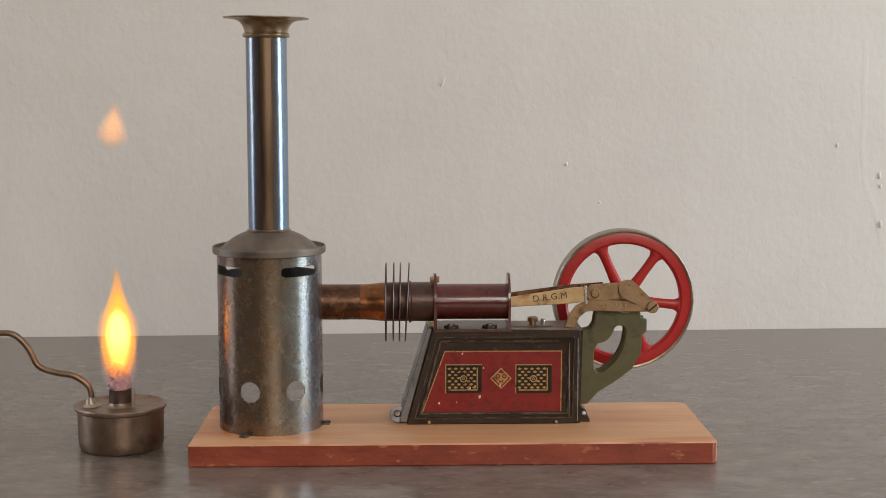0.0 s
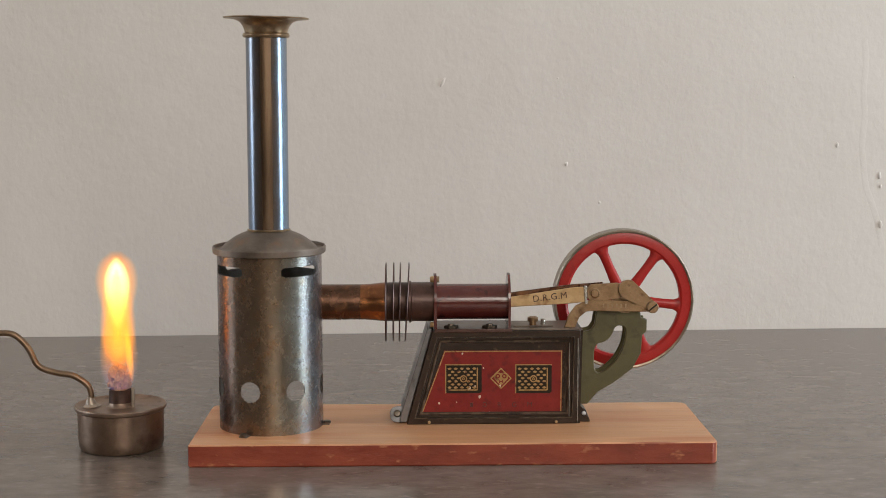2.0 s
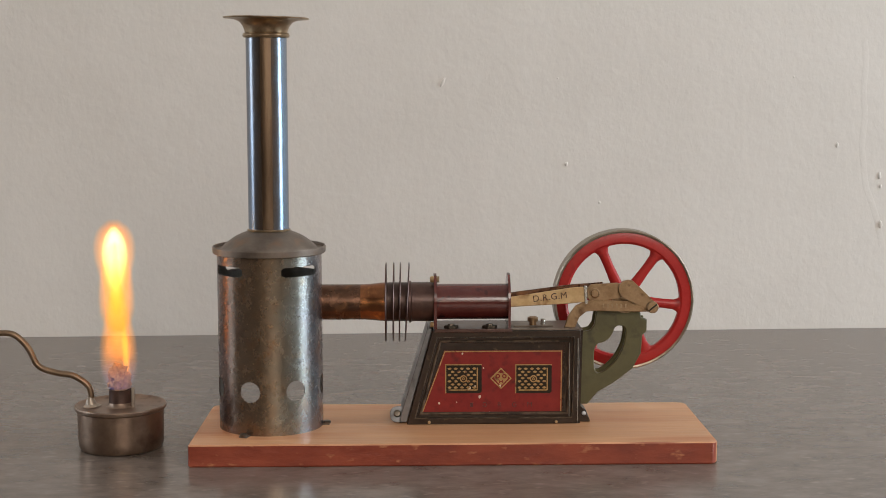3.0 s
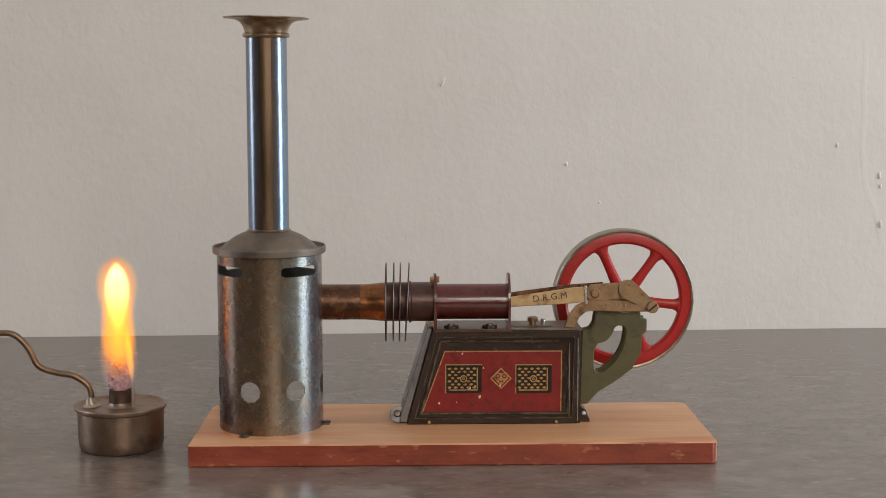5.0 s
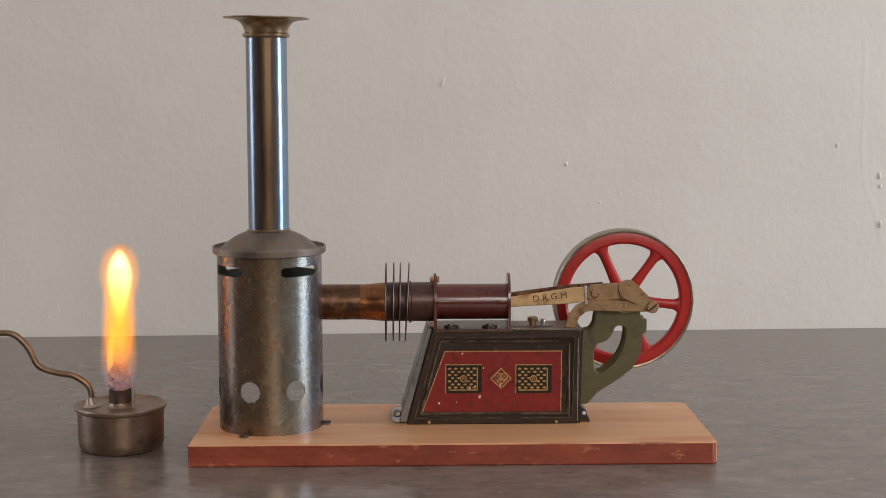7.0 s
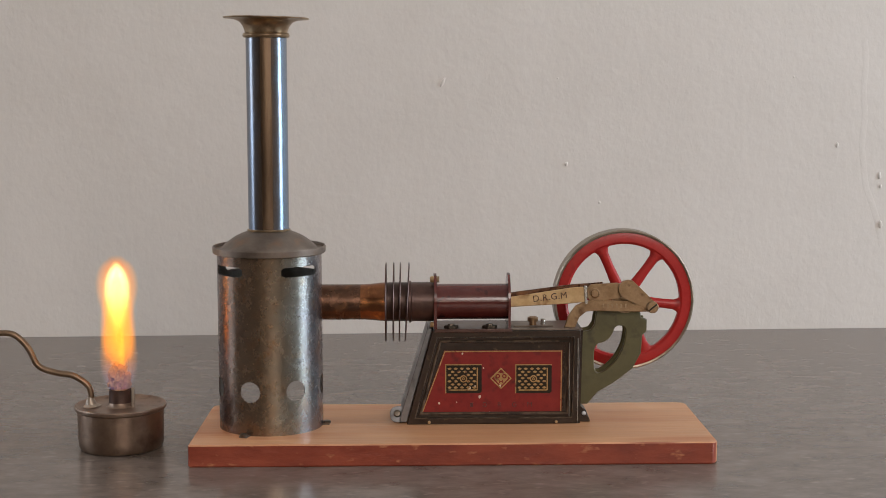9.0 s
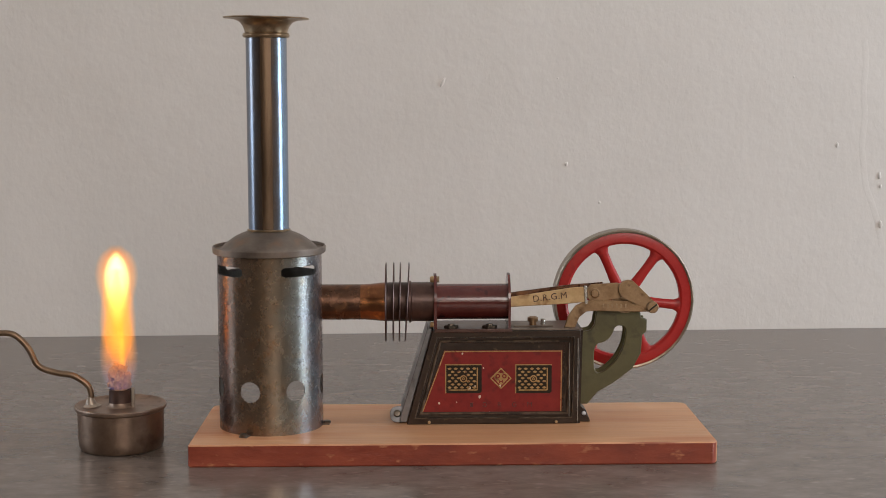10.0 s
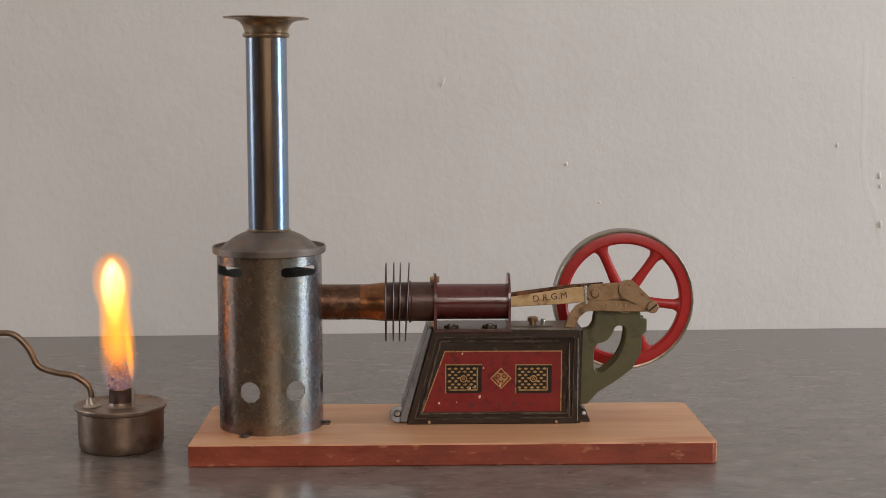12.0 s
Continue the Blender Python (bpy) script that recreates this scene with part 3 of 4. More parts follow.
part("front_frame", moulding([(0.0002, 0.0400), (0, 0.0376), (0.0004, 0.0372), (0.0030, 0.0372), (0.0034, 0.0376), (0.0036, 0.0383), (0.0046, 0.0385), (0.0049, 0.0380), (0.0054, 0.0378), (0.0059, 0.0380), (0.0062, 0.0388), (0.0080, 0.0391), (0.0080, 0.0396)]), BLACK, pedestal)
# Lighter colour of ridge and lip carries wear and the moulding's highlights.
part("frame_ridge", moulding([(0.0048, 0.0381), (0.0052, 0.03765), (0.0056, 0.03765), (0.0060, 0.0381)]), RIDGE, pedestal, "brown worn ridge of the frame with painted highlight")
part("frame_lip", moulding([(0.0028, 0.0373), (0.0030, 0.03705), (0.0033, 0.03705), (0.0035, 0.0378)]), RIDGE, pedestal)
PANEL = mm([(126.6, 49.6), (187.6, 49.6), (187.4, 16.6), (114.6, 16.6)])
part("panel", plate([PANEL], 0.0388, 0.0393), RED_PANEL, pedestal, "red printed panel")
part("gilt_border", plate([inset(PANEL, 0.0002), inset(PANEL, 0.0007)], 0.03865, 0.0389), GILT, pedestal)


def lattice_window(cx, cz):
    w, h = 0.0188, 0.0152
    dark = part("grille_ground", plate([[(cx - w / 2 + i * 0.0009 if a < 0 else cx + w / 2 - i * 0.0009, cz - h / 2 + j * 0.0009 if b < 0 else cz + h / 2 - j * 0.0009) for a, b, i, j in ((-1, -1, 0, 1), (-1, -1, 1, 0), (1, -1, 1, 0), (1, -1, 0, 1), (1, 1, 0, 1), (1, 1, 1, 0), (-1, 1, 1, 0), (-1, 1, 0, 1))]], 0.03868, 0.0389), PANEL_DARK, pedestal, "dark printed grille")
    part("grille_frame", box(cx - w / 2, cx - w / 2 + 0.0005, 0.0385, 0.0388, cz - h / 2, cz + h / 2, box(cx - w / 2 + 0.0005, cx + w / 2, 0.0385, 0.0388, cz + h / 2 - 0.0005, cz + h / 2)), GILT, dark)
    inner = box(cx + w / 2 - 0.0026, cx + w / 2 - 0.0020, 0.0385, 0.0388, cz - h / 2 + 0.0015, cz + h / 2 - 0.0018)
    part("grille_frame", box(cx - w / 2 + 0.0018, cx + w / 2 - 0.0026, 0.0385, 0.0388, cz - h / 2 + 0.0014, cz - h / 2 + 0.0020, inner), GILT, dark)
    bm = bmesh.new()
    for j in range(7):
        for i in range(-2, 3):
            x = cx - 0.0008 + i * 0.0032 + (0.0016 if j % 2 else 0)
            z = cz - 0.0046 + j * 0.00165
            if x > cx + 0.0066 or math.hypot(x - cx, z - cz) < 0.0024:
                continue
            plate([[(x - 0.00104, z), (x - 0.0006, z - 0.00044), (x, z - 0.00064), (x + 0.0006, z - 0.00044), (x + 0.00104, z), (x + 0.0006, z + 0.00044), (x, z + 0.00064), (x - 0.0006, z + 0.00044)]], 0.0385, 0.03872, bm)
    part("grille_pattern", bm, GILT, dark)
    ring = at(lathe([(0.0013, 0), (0.0019, 0), (0.0019, 0.0002), (0.0013, 0.0002)], 20, closed=True), Matrix.Translation((cx, 0.0387, cz)) @ TO_FRONT)
    lathe([(0.0004, 0), (0.0008, 0), (0.0008, 0.0002), (0.0004, 0.0002)], 16, ring, Matrix.Translation((cx, 0.0387, cz)) @ TO_FRONT, True)
    part("grille_rosette", ring, GILT, dark)


lattice_window(0.1365, 0.0349)
lattice_window(0.1727, 0.0347)
emblem = [(0.1559 - 0.0056, 0.0350), (0.1559, 0.0350 - 0.0056), (0.1559 + 0.0056, 0.0350), (0.1559, 0.0350 + 0.0056)]
badge = part("emblem_border", plate([emblem, [(0.1559 + (x - 0.1559) * 0.86, 0.035 + (z - 0.035) * 0.86) for x, z in emblem]], 0.0385, 0.0389), GILT, pedestal)
crest = rounded(mm([(155.9, 31.2), (158.0, 33.2), (159.8, 35.3), (159.4, 37.6), (157.4, 38.2), (155.9, 37.6), (154.4, 38.2), (152.4, 37.6), (152.0, 35.3), (153.8, 33.2)]), 2)
part("emblem_ground", plate([crest], 0.03862, 0.0389), GILT, badge)
bars = bmesh.new()
for x in (0.1542, 0.1576):
    lathe([(0.0006, 0), (0.0012, 0), (0.0012, 0.0003), (0.0006, 0.0003)], 16, bars, Matrix.Translation((x, 0.0387, 0.0362)) @ TO_FRONT, True)
for x0, x1, z0, z1 in ((0.1549, 0.1553, 0.0326, 0.0342), (0.1553, 0.1565, 0.0332, 0.0336), (0.1565, 0.1569, 0.0326, 0.0342)):
    box(x0, x1, 0.0384, 0.0387, z0, z1, bars)
part("emblem_mark", bars, RED_PANEL, badge)
for letter, x in (("D", 0.1476), ("R", 0.1551), ("G", 0.1628), ("M", 0.1708)):
    lettering(letter, 0.0037, pose(x, 0.0387, 0.0211, 90, 0, 0), FAINT_PRINT, pedestal)
part("worn_letter", box(0.1400, 0.1415, 0.0386, 0.0389, 0.0200, 0.0222), FAINT_PRINT, pedestal)
for x, z, r in ((0.1448, 0.0255, 0.0009), (0.1395, 0.0300, 0.0010), (0.1240, 0.0221, 0.0006), (0.1330, 0.0226, 0.0004), (0.1500, 0.0168, 0.0007), (0.1468, 0.0405, 0.0004), (0.1555, 0.0312, 0.0006), (0.1360, 0.0480, 0.0006), (0.1425, 0.0310, 0.0005)):
    rnd = random.Random(int(x * 1e5))
    chip = [(x + r * rnd.uniform(0.6, 1.2) * math.cos(a), z + r * rnd.uniform(0.6, 1.2) * math.sin(a)) for a in (k * 0.785 for k in range(8))]
    part("paint_chip", plate([chip], 0.03855, 0.0389), FLAKE, pedestal)
# end plates with their feet
end_l = bmesh.new()
ring = [(0.1203, 0.0602), (0.1180, 0.0612), (0.1042, 0.0160), (0.1036, 0.0118), (0.1072, 0.0118)]
plate([ring], 0.0400, 0.0700, end_l)
left_plate = part("end_plate", end_l, GREY_PLATE, pedestal, "bare grey sheet-metal end plate", 0.0003)
foot = at(plate([rounded(mm([(-4.6, 0), (4.6, 0), (4.6, 8.6), (-4.6, 8.6)]), 2)], 0, 0.0011), pose(0.1030, 0.0415, BOARD_TOP + 0.0003, -25, 0, 0))
part("foot_tab", foot, GREY_PLATE, left_plate, bevel=0.0002)
part("foot_screw", at(screw_head(0.0019, 0.0015), pose(0.1022, 0.0428, BOARD_TOP + 0.0046, 65, 0, 0)), SCREW, left_plate)
right_plate = part("end_plate", plate([[(0.1971, 0.0600), (0.1981, 0.0600), (0.1970, 0.0112), (0.1958, 0.0112)]], 0.0385, 0.0668), BLACK, pedestal)
part("foot_tab", plate([mm([(196.6, 11.3), (202.8, 11.3), (200.2, 17.6), (197.4, 19.6)])], 0.0412, 0.0520), BLACK, right_plate, bevel=0.0003)
part("foot_screw", at(screw_head(0.0012, 0.0012), pose(0.1992, 0.0410, 0.0158, 75, 0, 0)), GREY_PLATE, right_plate)
part("edge_bead", box(0.1953, 0.1957, 0.0368, 0.0374, 0.0130, 0.0560), BARE_EDGE, right_plate)
part("worn_edge", box(0.19105, 0.19135, 0.0375, 0.0380, 0.0150, 0.0535), BARE_EDGE, right_plate)
for x in (0.1187, 0.1845):
    part("corner_rivet", at(screw_head(0.0008, 0.0008), Matrix.Translation((x, 0.0373, 0.0124)) @ TO_FRONT), BRASS, pedestal)
# fittings on the pedestal's top
part("top_plate", box(0.1618, 0.1965, 0.0388, 0.0655, 0.0600, 0.0607), DULL_STEEL, pedestal, bevel=0.0002)
part("top_strap", box(0.1630, 0.1835, 0.0455, 0.0510, 0.0607, 0.0614), DULL_STEEL, pedestal, bevel=0.0002)
part("oil_cup", at(lathe([(0, 0), (0.0019, 0), (0.0017, 0.0018), (0.0028, 0.0019), (0.0028, 0.0038), (0.0020, 0.0042), (0, 0.0037)], 24), pose(0.1730, 0.0485, 0.0614)), DULL_BRASS, pedestal)
part("stud", at(lathe([(0, 0), (0.0013, 0), (0.0013, 0.0032), (0, 0.0035)], 16), pose(0.1782, 0.0475, 0.0614)), NICKEL, pedestal)

# flywheel bearing bracket
ARM = mm([(197.6, 57.5), (203, 58.5), (205, 61.4), (206.1, 68.9), (211.7, 71.4), (226.0, 70.6), (229.0, 68.2), (229.5, 65.0), (232.5, 64.2), (232.4, 57.6), (230.2, 55.8), (229.6, 46.3), (225.2, 38.0), (216.6, 31.4), (207.0, 25.6), (201.9, 19.4), (197.6, 19.4)])
HOLE = rounded(mm([(205.2, 51.2), (211.0, 52.2), (214.6, 56.0), (216.0, 60.8), (220.6, 60.8), (221.8, 57.5), (220.4, 49.4), (216.5, 42.2), (210.6, 36.6), (206.2, 35.4), (204.9, 40.5)]), 2)
bracket = engine_part("bracket", plate([ARM, HOLE], 0.0470, 0.0492), OLIVE, "olive-green painted cast bearing bracket", 0.0005)
part("rear_arm", plate([ARM, HOLE], 0.0580, 0.0598), OLIVE, bracket, bevel=0.0005)
part("bearing", at(lathe([(0.0021, 0.0006), (0.0038, 0.0006), (0.0040, 0.001), (0.0040, 0.0130), (0.0021, 0.0130)], 32, closed=True), Matrix.Translation((0.2244, 0.0475, 0.0690)) @ pose(0, 0, 0, -90, 0, 0)), OLIVE, bracket)

# flywheel, axle
HUB = Matrix.Translation((0.2244, 0, 0.0701)) @ TO_FRONT
WY0, WY1 = -0.0745, -0.0862


def wheel_lathe(profile, seg=128, closed=True):
    return at(lathe(profile, seg, closed=closed), HUB)


flywheel = engine_part("flywheel", wheel_lathe([(0.0304, WY0 - 0.0012), (0.0316, WY0 - 0.0003), (0.0352, WY0 - 0.0004), (0.0366, WY0 - 0.0008), (0.0366, WY1 + 0.0006), (0.0356, WY1 + 0.0006), (0.0338, WY0 - 0.0065), (0.0304, WY0 - 0.0045), (0.0301, WY0 - 0.0030)]), WHEEL_RED, "red spoked cast-iron flywheel with bright steel rim")
part("rim_band", wheel_lathe([(0.0364, WY0 - 0.0003), (0.0373, WY0), (0.0379, WY0 - 0.0006), (0.0379, WY1 + 0.0006), (0.0373, WY1), (0.0364, WY1)]), WHEEL_STEEL, flywheel, "bare turned steel rim")
for k in range(6):
    a = radians(-6 + 60 * k)
    bm = bmesh.new()
    rings = []
    for r, w, d in ((0.0040, 0.0034, 0.0024), (0.010, 0.0030, 0.0022), (0.020, 0.0025, 0.0020), (0.0272, 0.0027, 0.0020), (0.0292, 0.0036, 0.0020), (0.0304, 0.0056, 0.0020), (0.0312, 0.0075, 0.0020)):
        ring = []
        for i in range(14):
            b = 2 * math.pi * i / 14
            u, v = w * math.cos(b), d * math.sin(b)
            ring.append(bm.verts.new((r * math.cos(a) - u * math.sin(a), r * math.sin(a) + u * math.cos(a), WY0 - 0.0028 + v)))
        rings.append(ring)
    for p, q in zip(rings, rings[1:]):
        for i in range(14):
            bm.faces.new((p[i], p[(i + 1) % 14], q[(i + 1) % 14], q[i]))
    part("spoke", at(bm, HUB), WHEEL_RED, flywheel)
part("hub", wheel_lathe([(0.0020, WY0 + 0.0020), (0.0052, WY0 + 0.0020), (0.0064, WY0 - 0.0004), (0.0064, WY1), (0.0020, WY1)], 40), WHEEL_RED, flywheel)
part("axle", wheel_lathe([(0, -0.0474), (0.0019, -0.0474), (0.0019, WY1 - 0.002), (0, WY1 - 0.002)], 24, False), GREY_PLATE, flywheel)

# connecting rod and levers
rod = engine_part("connecting_rod", plate([mm([(158, 71.6), (158, 76.9), (161, 77.0), (191.5, 81.6), (198.6, 82.2), (199.3, 74.2), (191, 73.4)])], 0.0415, 0.0428), BRASS, "stamped brass connecting rod", 0.0003)
part("back_strip", plate([mm([(158, 75.5), (158, 78.6), (191.9, 83.0), (208.8, 84.2), (208.6, 82.6), (196, 80.5)])], 0.0440, 0.0450), COPPERED, rod, bevel=0.0002)
lettering("D.R.G.M", 0.0047, pose(0.1812, 0.0414, 0.0768, 90, -6.5, 0), WICK_TUBE, rod, spacing=1.1)
part("clamp", plate([mm([(199.2, 73.2), (200.6, 73.3), (200.2, 82.9), (198.7, 82.8)])], 0.0404, 0.0432), NICKEL, rod, bevel=0.0003)
part("link", plate([rounded(mm([(200.4, 74.4), (200.4, 83.4), (208.8, 83.6), (218.5, 84.2), (222, 80), (218.5, 76), (208, 74.6)]), 1)], 0.0418, 0.0432), DULL_BRASS, rod, bevel=0.0003)
part("link_screw", at(lathe([(0, 0), (0.0025, 0), (0.0025, 0.0007), (0.0019, 0.0011), (0.0018, 0.0006), (0, 0.0006)], 28), Matrix.Translation((0.2046, 0.0418, 0.0788)) @ TO_FRONT), DULL_BRASS, rod)


def tapered_lever(a, b, ra, rb, y0, y1):
    d = Vector(b) - Vector(a)
    base = math.atan2(d.y, d.x)
    pts = [(a[0] + ra * math.cos(base + radians(90 + k * 15)), a[1] + ra * math.sin(base + radians(90 + k * 15))) for k in range(13)]
    pts += [(b[0] + rb * math.cos(base + radians(-90 + k * 15)), b[1] + rb * math.sin(base + radians(-90 + k * 15))) for k in range(13)]
    return plate([pts], y0, y1)


crank = engine_part("crank_lever", tapered_lever((0.2213, 0.0809), (0.2337, 0.0724), 0.0050, 0.0025, 0.0392, 0.0412), DULL_BRASS, "dull brass crank lever", 0.0009)
part("crank_disc", at(lathe([(0, 0), (0.0062, 0), (0.0066, 0.0004), (0.0066, 0.0022), (0, 0.0022)], 48), Matrix.Translation((0.2206, 0.0462, 0.0745)) @ TO_FRONT), BRASS_DARK, crank)
bolt = part("pivot_screw", at(lathe([(0, 0), (0.0030, 0), (0.0031, 0.0012), (0.0026, 0.0018), (0, 0.0020)], 32), Matrix.Translation((0.2338, 0.0388, 0.0719)) @ TO_FRONT), DULL_BRASS, crank)
part("screw_slot", at(box(-0.0027, 0.0027, -0.0004, 0.0004, 0.00175, 0.0021), Matrix.Translation((0.2338, 0.0388, 0.0719)) @ TO_FRONT @ pose(0, 0, 0, 0, 0, 40)), PANEL_DARK, bolt)
swing = [(232.8, 74.4), (216, 75.0), (203, 75.2), (198.6, 74.4), (194.2, 72.2), (190.8, 67.5), (188.6, 60.9), (194.4, 60.9), (196.4, 66.3), (200.0, 69.2), (204, 69.6), (218, 69.2), (232.9, 69.0)]
arm = engine_part("swing_arm", plate([mm(swing)], 0.0412, 0.0424), DULL_BRASS, "curved dull brass swing arm", 0.0003)
marks = bmesh.new()
for k in range(6):
    box(0.2085 + k * 0.0023, 0.2093 + k * 0.0023, 0.04112, 0.0413, 0.0712, 0.0732, marks)
part("stamped_mark", marks, BRASS_DARK, arm)

# ---- spirit burner ----
BURNER = Vector((-0.0402, 0.0397, 0))
burner = thing("spirit_burner", BURNER, "round brown tin spirit burner with bent filler tube, lit", "burner")
can = part("can", lathe([(0, 0), (0.0190, 0), (0.0206, 0.0006), (0.0213, 0.0020), (0.0217, 0.0060), (0.0219, 0.0205), (0.0211, 0.0205), (0.0208, 0.003), (0.018, 0.001), (0, 0.001)], 80), CAN, burner)
part("lid", lathe([(0.0060, 0.0216), (0.0206, 0.0214), (0.0220, 0.0222), (0.0230, 0.0228), (0.0234, 0.0222), (0.0231, 0.0208), (0.0221, 0.0200), (0.0219, 0.0203), (0.0060, 0.0210)], 80, closed=True), LID, burner, "worn brass-coloured lid with rolled rim")
part("wick_tube", lathe([(0.0052, 0.0212), (0.0063, 0.0212), (0.0059, 0.0220), (0.0058, 0.0303), (0.0055, 0.0306), (0.0051, 0.0303)], 40, closed=True), WICK_TUBE, burner)
part("tube_solder", lathe([(0.0058, 0.0240), (0.0064, 0.0224), (0.0074, 0.0216), (0.0058, 0.0213)], 32, closed=True), LID, burner)
wick_bm = bmesh.new()
bmesh.ops.create_icosphere(wick_bm, subdivisions=5, radius=1)
for v in wick_bm.verts:
    k = 1 + 0.45 * noise.noise(v.co * 2.6) + 0.16 * noise.noise(v.co * 7)
    v.co = Vector((-0.0004 + v.co.x * 0.0052 * k, v.co.y * 0.0050 * k, 0.0352 + v.co.z * 0.0074 * k))
part("wick", wick_bm, WICK, burner, "frayed charred cotton wick")
part("vent_pin", lathe([(0, 0.0212), (0.0009, 0.0212), (0.0009, 0.0312), (0.0006, 0.0316), (0, 0.0316)], 14, None, pose(0.0068, -0.002, 0)), SOLDER, burner, "thin grey metal vent pin")
tube_points = [(-15.4, 24.5), (-15.0, 27.5), (-16.6, 32.5), (-23.7, 37.5), (-32.3, 39.1), (-41.4, 42.7), (-46.3, 52.0), (-53.0, 58.8), (-60.4, 59.8), (-72, 59.4), (-86, 58.5)]
pipe_part = part("filler_tube", pipe([(x / 1000, 0, z / 1000) for x, z in [(-15.8, 21.0)] + tube_points], 0.0016), TUBE, burner, "bent thin brass filler tube")
part("tube_joint", at(lathe([(0.0016, 0.0050), (0.0021, 0.0034), (0.0029, 0.0012), (0.0050, 0), (0.0016, 0)], 28, closed=True), pose(-0.0150, 0, 0.0215, 0, -6, 0)), SOLDER, burner)

# ---- the flame ----
WICK_TOP = Vector((-0.0405, 0.0397, 0.0300))
flame = thing("flame", WICK_TOP, "flickering orange-yellow flame with detached puffs above the wick", "flame")


def curve_radius(outline, z):
    """The radius of a turned outline of (radius, height) at a height, eased between its points."""
    for (r0, z0), (r1, z1) in zip(outline, outline[1:]):
        if z <= z1:
            u = (z - z0) / (z1 - z0)
            return r0 + (r1 - r0) * u
    return 0.0


def veils(outline, count, least, centre, keep, parent, name, material, label):
    """One soft body of gas: a skin with thinner and thinner sheaths nested in it, so that it fades towards its edge."""
    bm = bmesh.new()
    outline = [(r / 1000, z / 1000) for r, z in outline]
    top = outline[-1][1]
    for i in range(count):
        k = 1 - (1 - least) * i / (count - 1)
        q = keep + (1 - keep) * k
        profile = []
        for j in range(37):
            z = top * (1 - math.cos(math.pi * j / 36)) / 2
            r = sum(curve_radius(outline, min(max(z + d * top, 0), top)) for d in (-0.04, 0, 0.04)) / 3
            profile.append((r * k if 0 < j < 36 else 0.0, centre * top + (z - centre * top) * q))
        lathe(profile, 36, bm)
    return part(name, bm, material, parent, label)


HEAD_TOP = 0.050
head_shape = [(1.5, 0), (3.8, 6), (5.8, 13), (8.2, 21), (10.1, 29), (10.8, 35), (10.1, 41), (7.9, 46), (4.6, 49), (1.0, 50)]
core_shape = [(1.2, 0), (2.3, 6), (3.5, 13), (5.0, 20), (6.3, 28), (6.7, 34), (5.8, 39), (4.1, 43), (2.1, 46), (0.5, 47)]


def flame_head(name):
    head = veils(head_shape, 9, 0.55, 0.65, 0.6, flame, name, FLAME_HEAD, "bright rising flame head with white-hot heart")
    veils(core_shape, 8, 0.4, 0.68, 0.65, head, "heart", FLAME_CORE, "white-hot heart of the flame")
    return head


tongue_first = flame_head("tongue")
tongue_second = flame_head("tongue")
column = veils([(3.5, 0), (7.0, 4), (8.9, 10), (9.2, 18), (8.6, 26), (7.6, 34), (6.0, 41), (2.5, 46)], 9, 0.6, 0.5, 0.8, flame, "column", FLAME_COLUMN, "translucent orange body of the flame")
neck = veils([(3.0, 0), (4.6, 12), (4.4, 26), (3.4, 40), (2.3, 52), (1.2, 62), (0.5, 66)], 7, 0.35, 0.5, 0.95, flame, "neck", FLAME_NECK, "slender orange flame neck")
flame_foot = veils([(5.6, 0), (7.9, 4), (9.2, 9), (9.7, 16), (9.4, 24), (7.5, 33), (5.5, 42), (3.8, 50), (2.2, 57), (0.6, 62)], 9, 0.62, 0.3, 0.88, flame, "flame_foot", FLAME_BASE, "bluish translucent foot of the flame")
lick = veils([(0.6, 0), (1.7, 6), (2.1, 14), (1.8, 22), (1.0, 30), (0.3, 34)], 5, 0.35, 0.5, 0.9, flame, "lick", FLAME_LICK, "bright yellow edge of the flame")
wisp = veils([(3.5, 0), (7.6, 4), (8.4, 8), (6.4, 13), (3.6, 19), (1.0, 24)], 8, 0.25, 0.4, 0.4, flame, "wisp", FLAME_WISP, "faint burning-out wisp of flame")

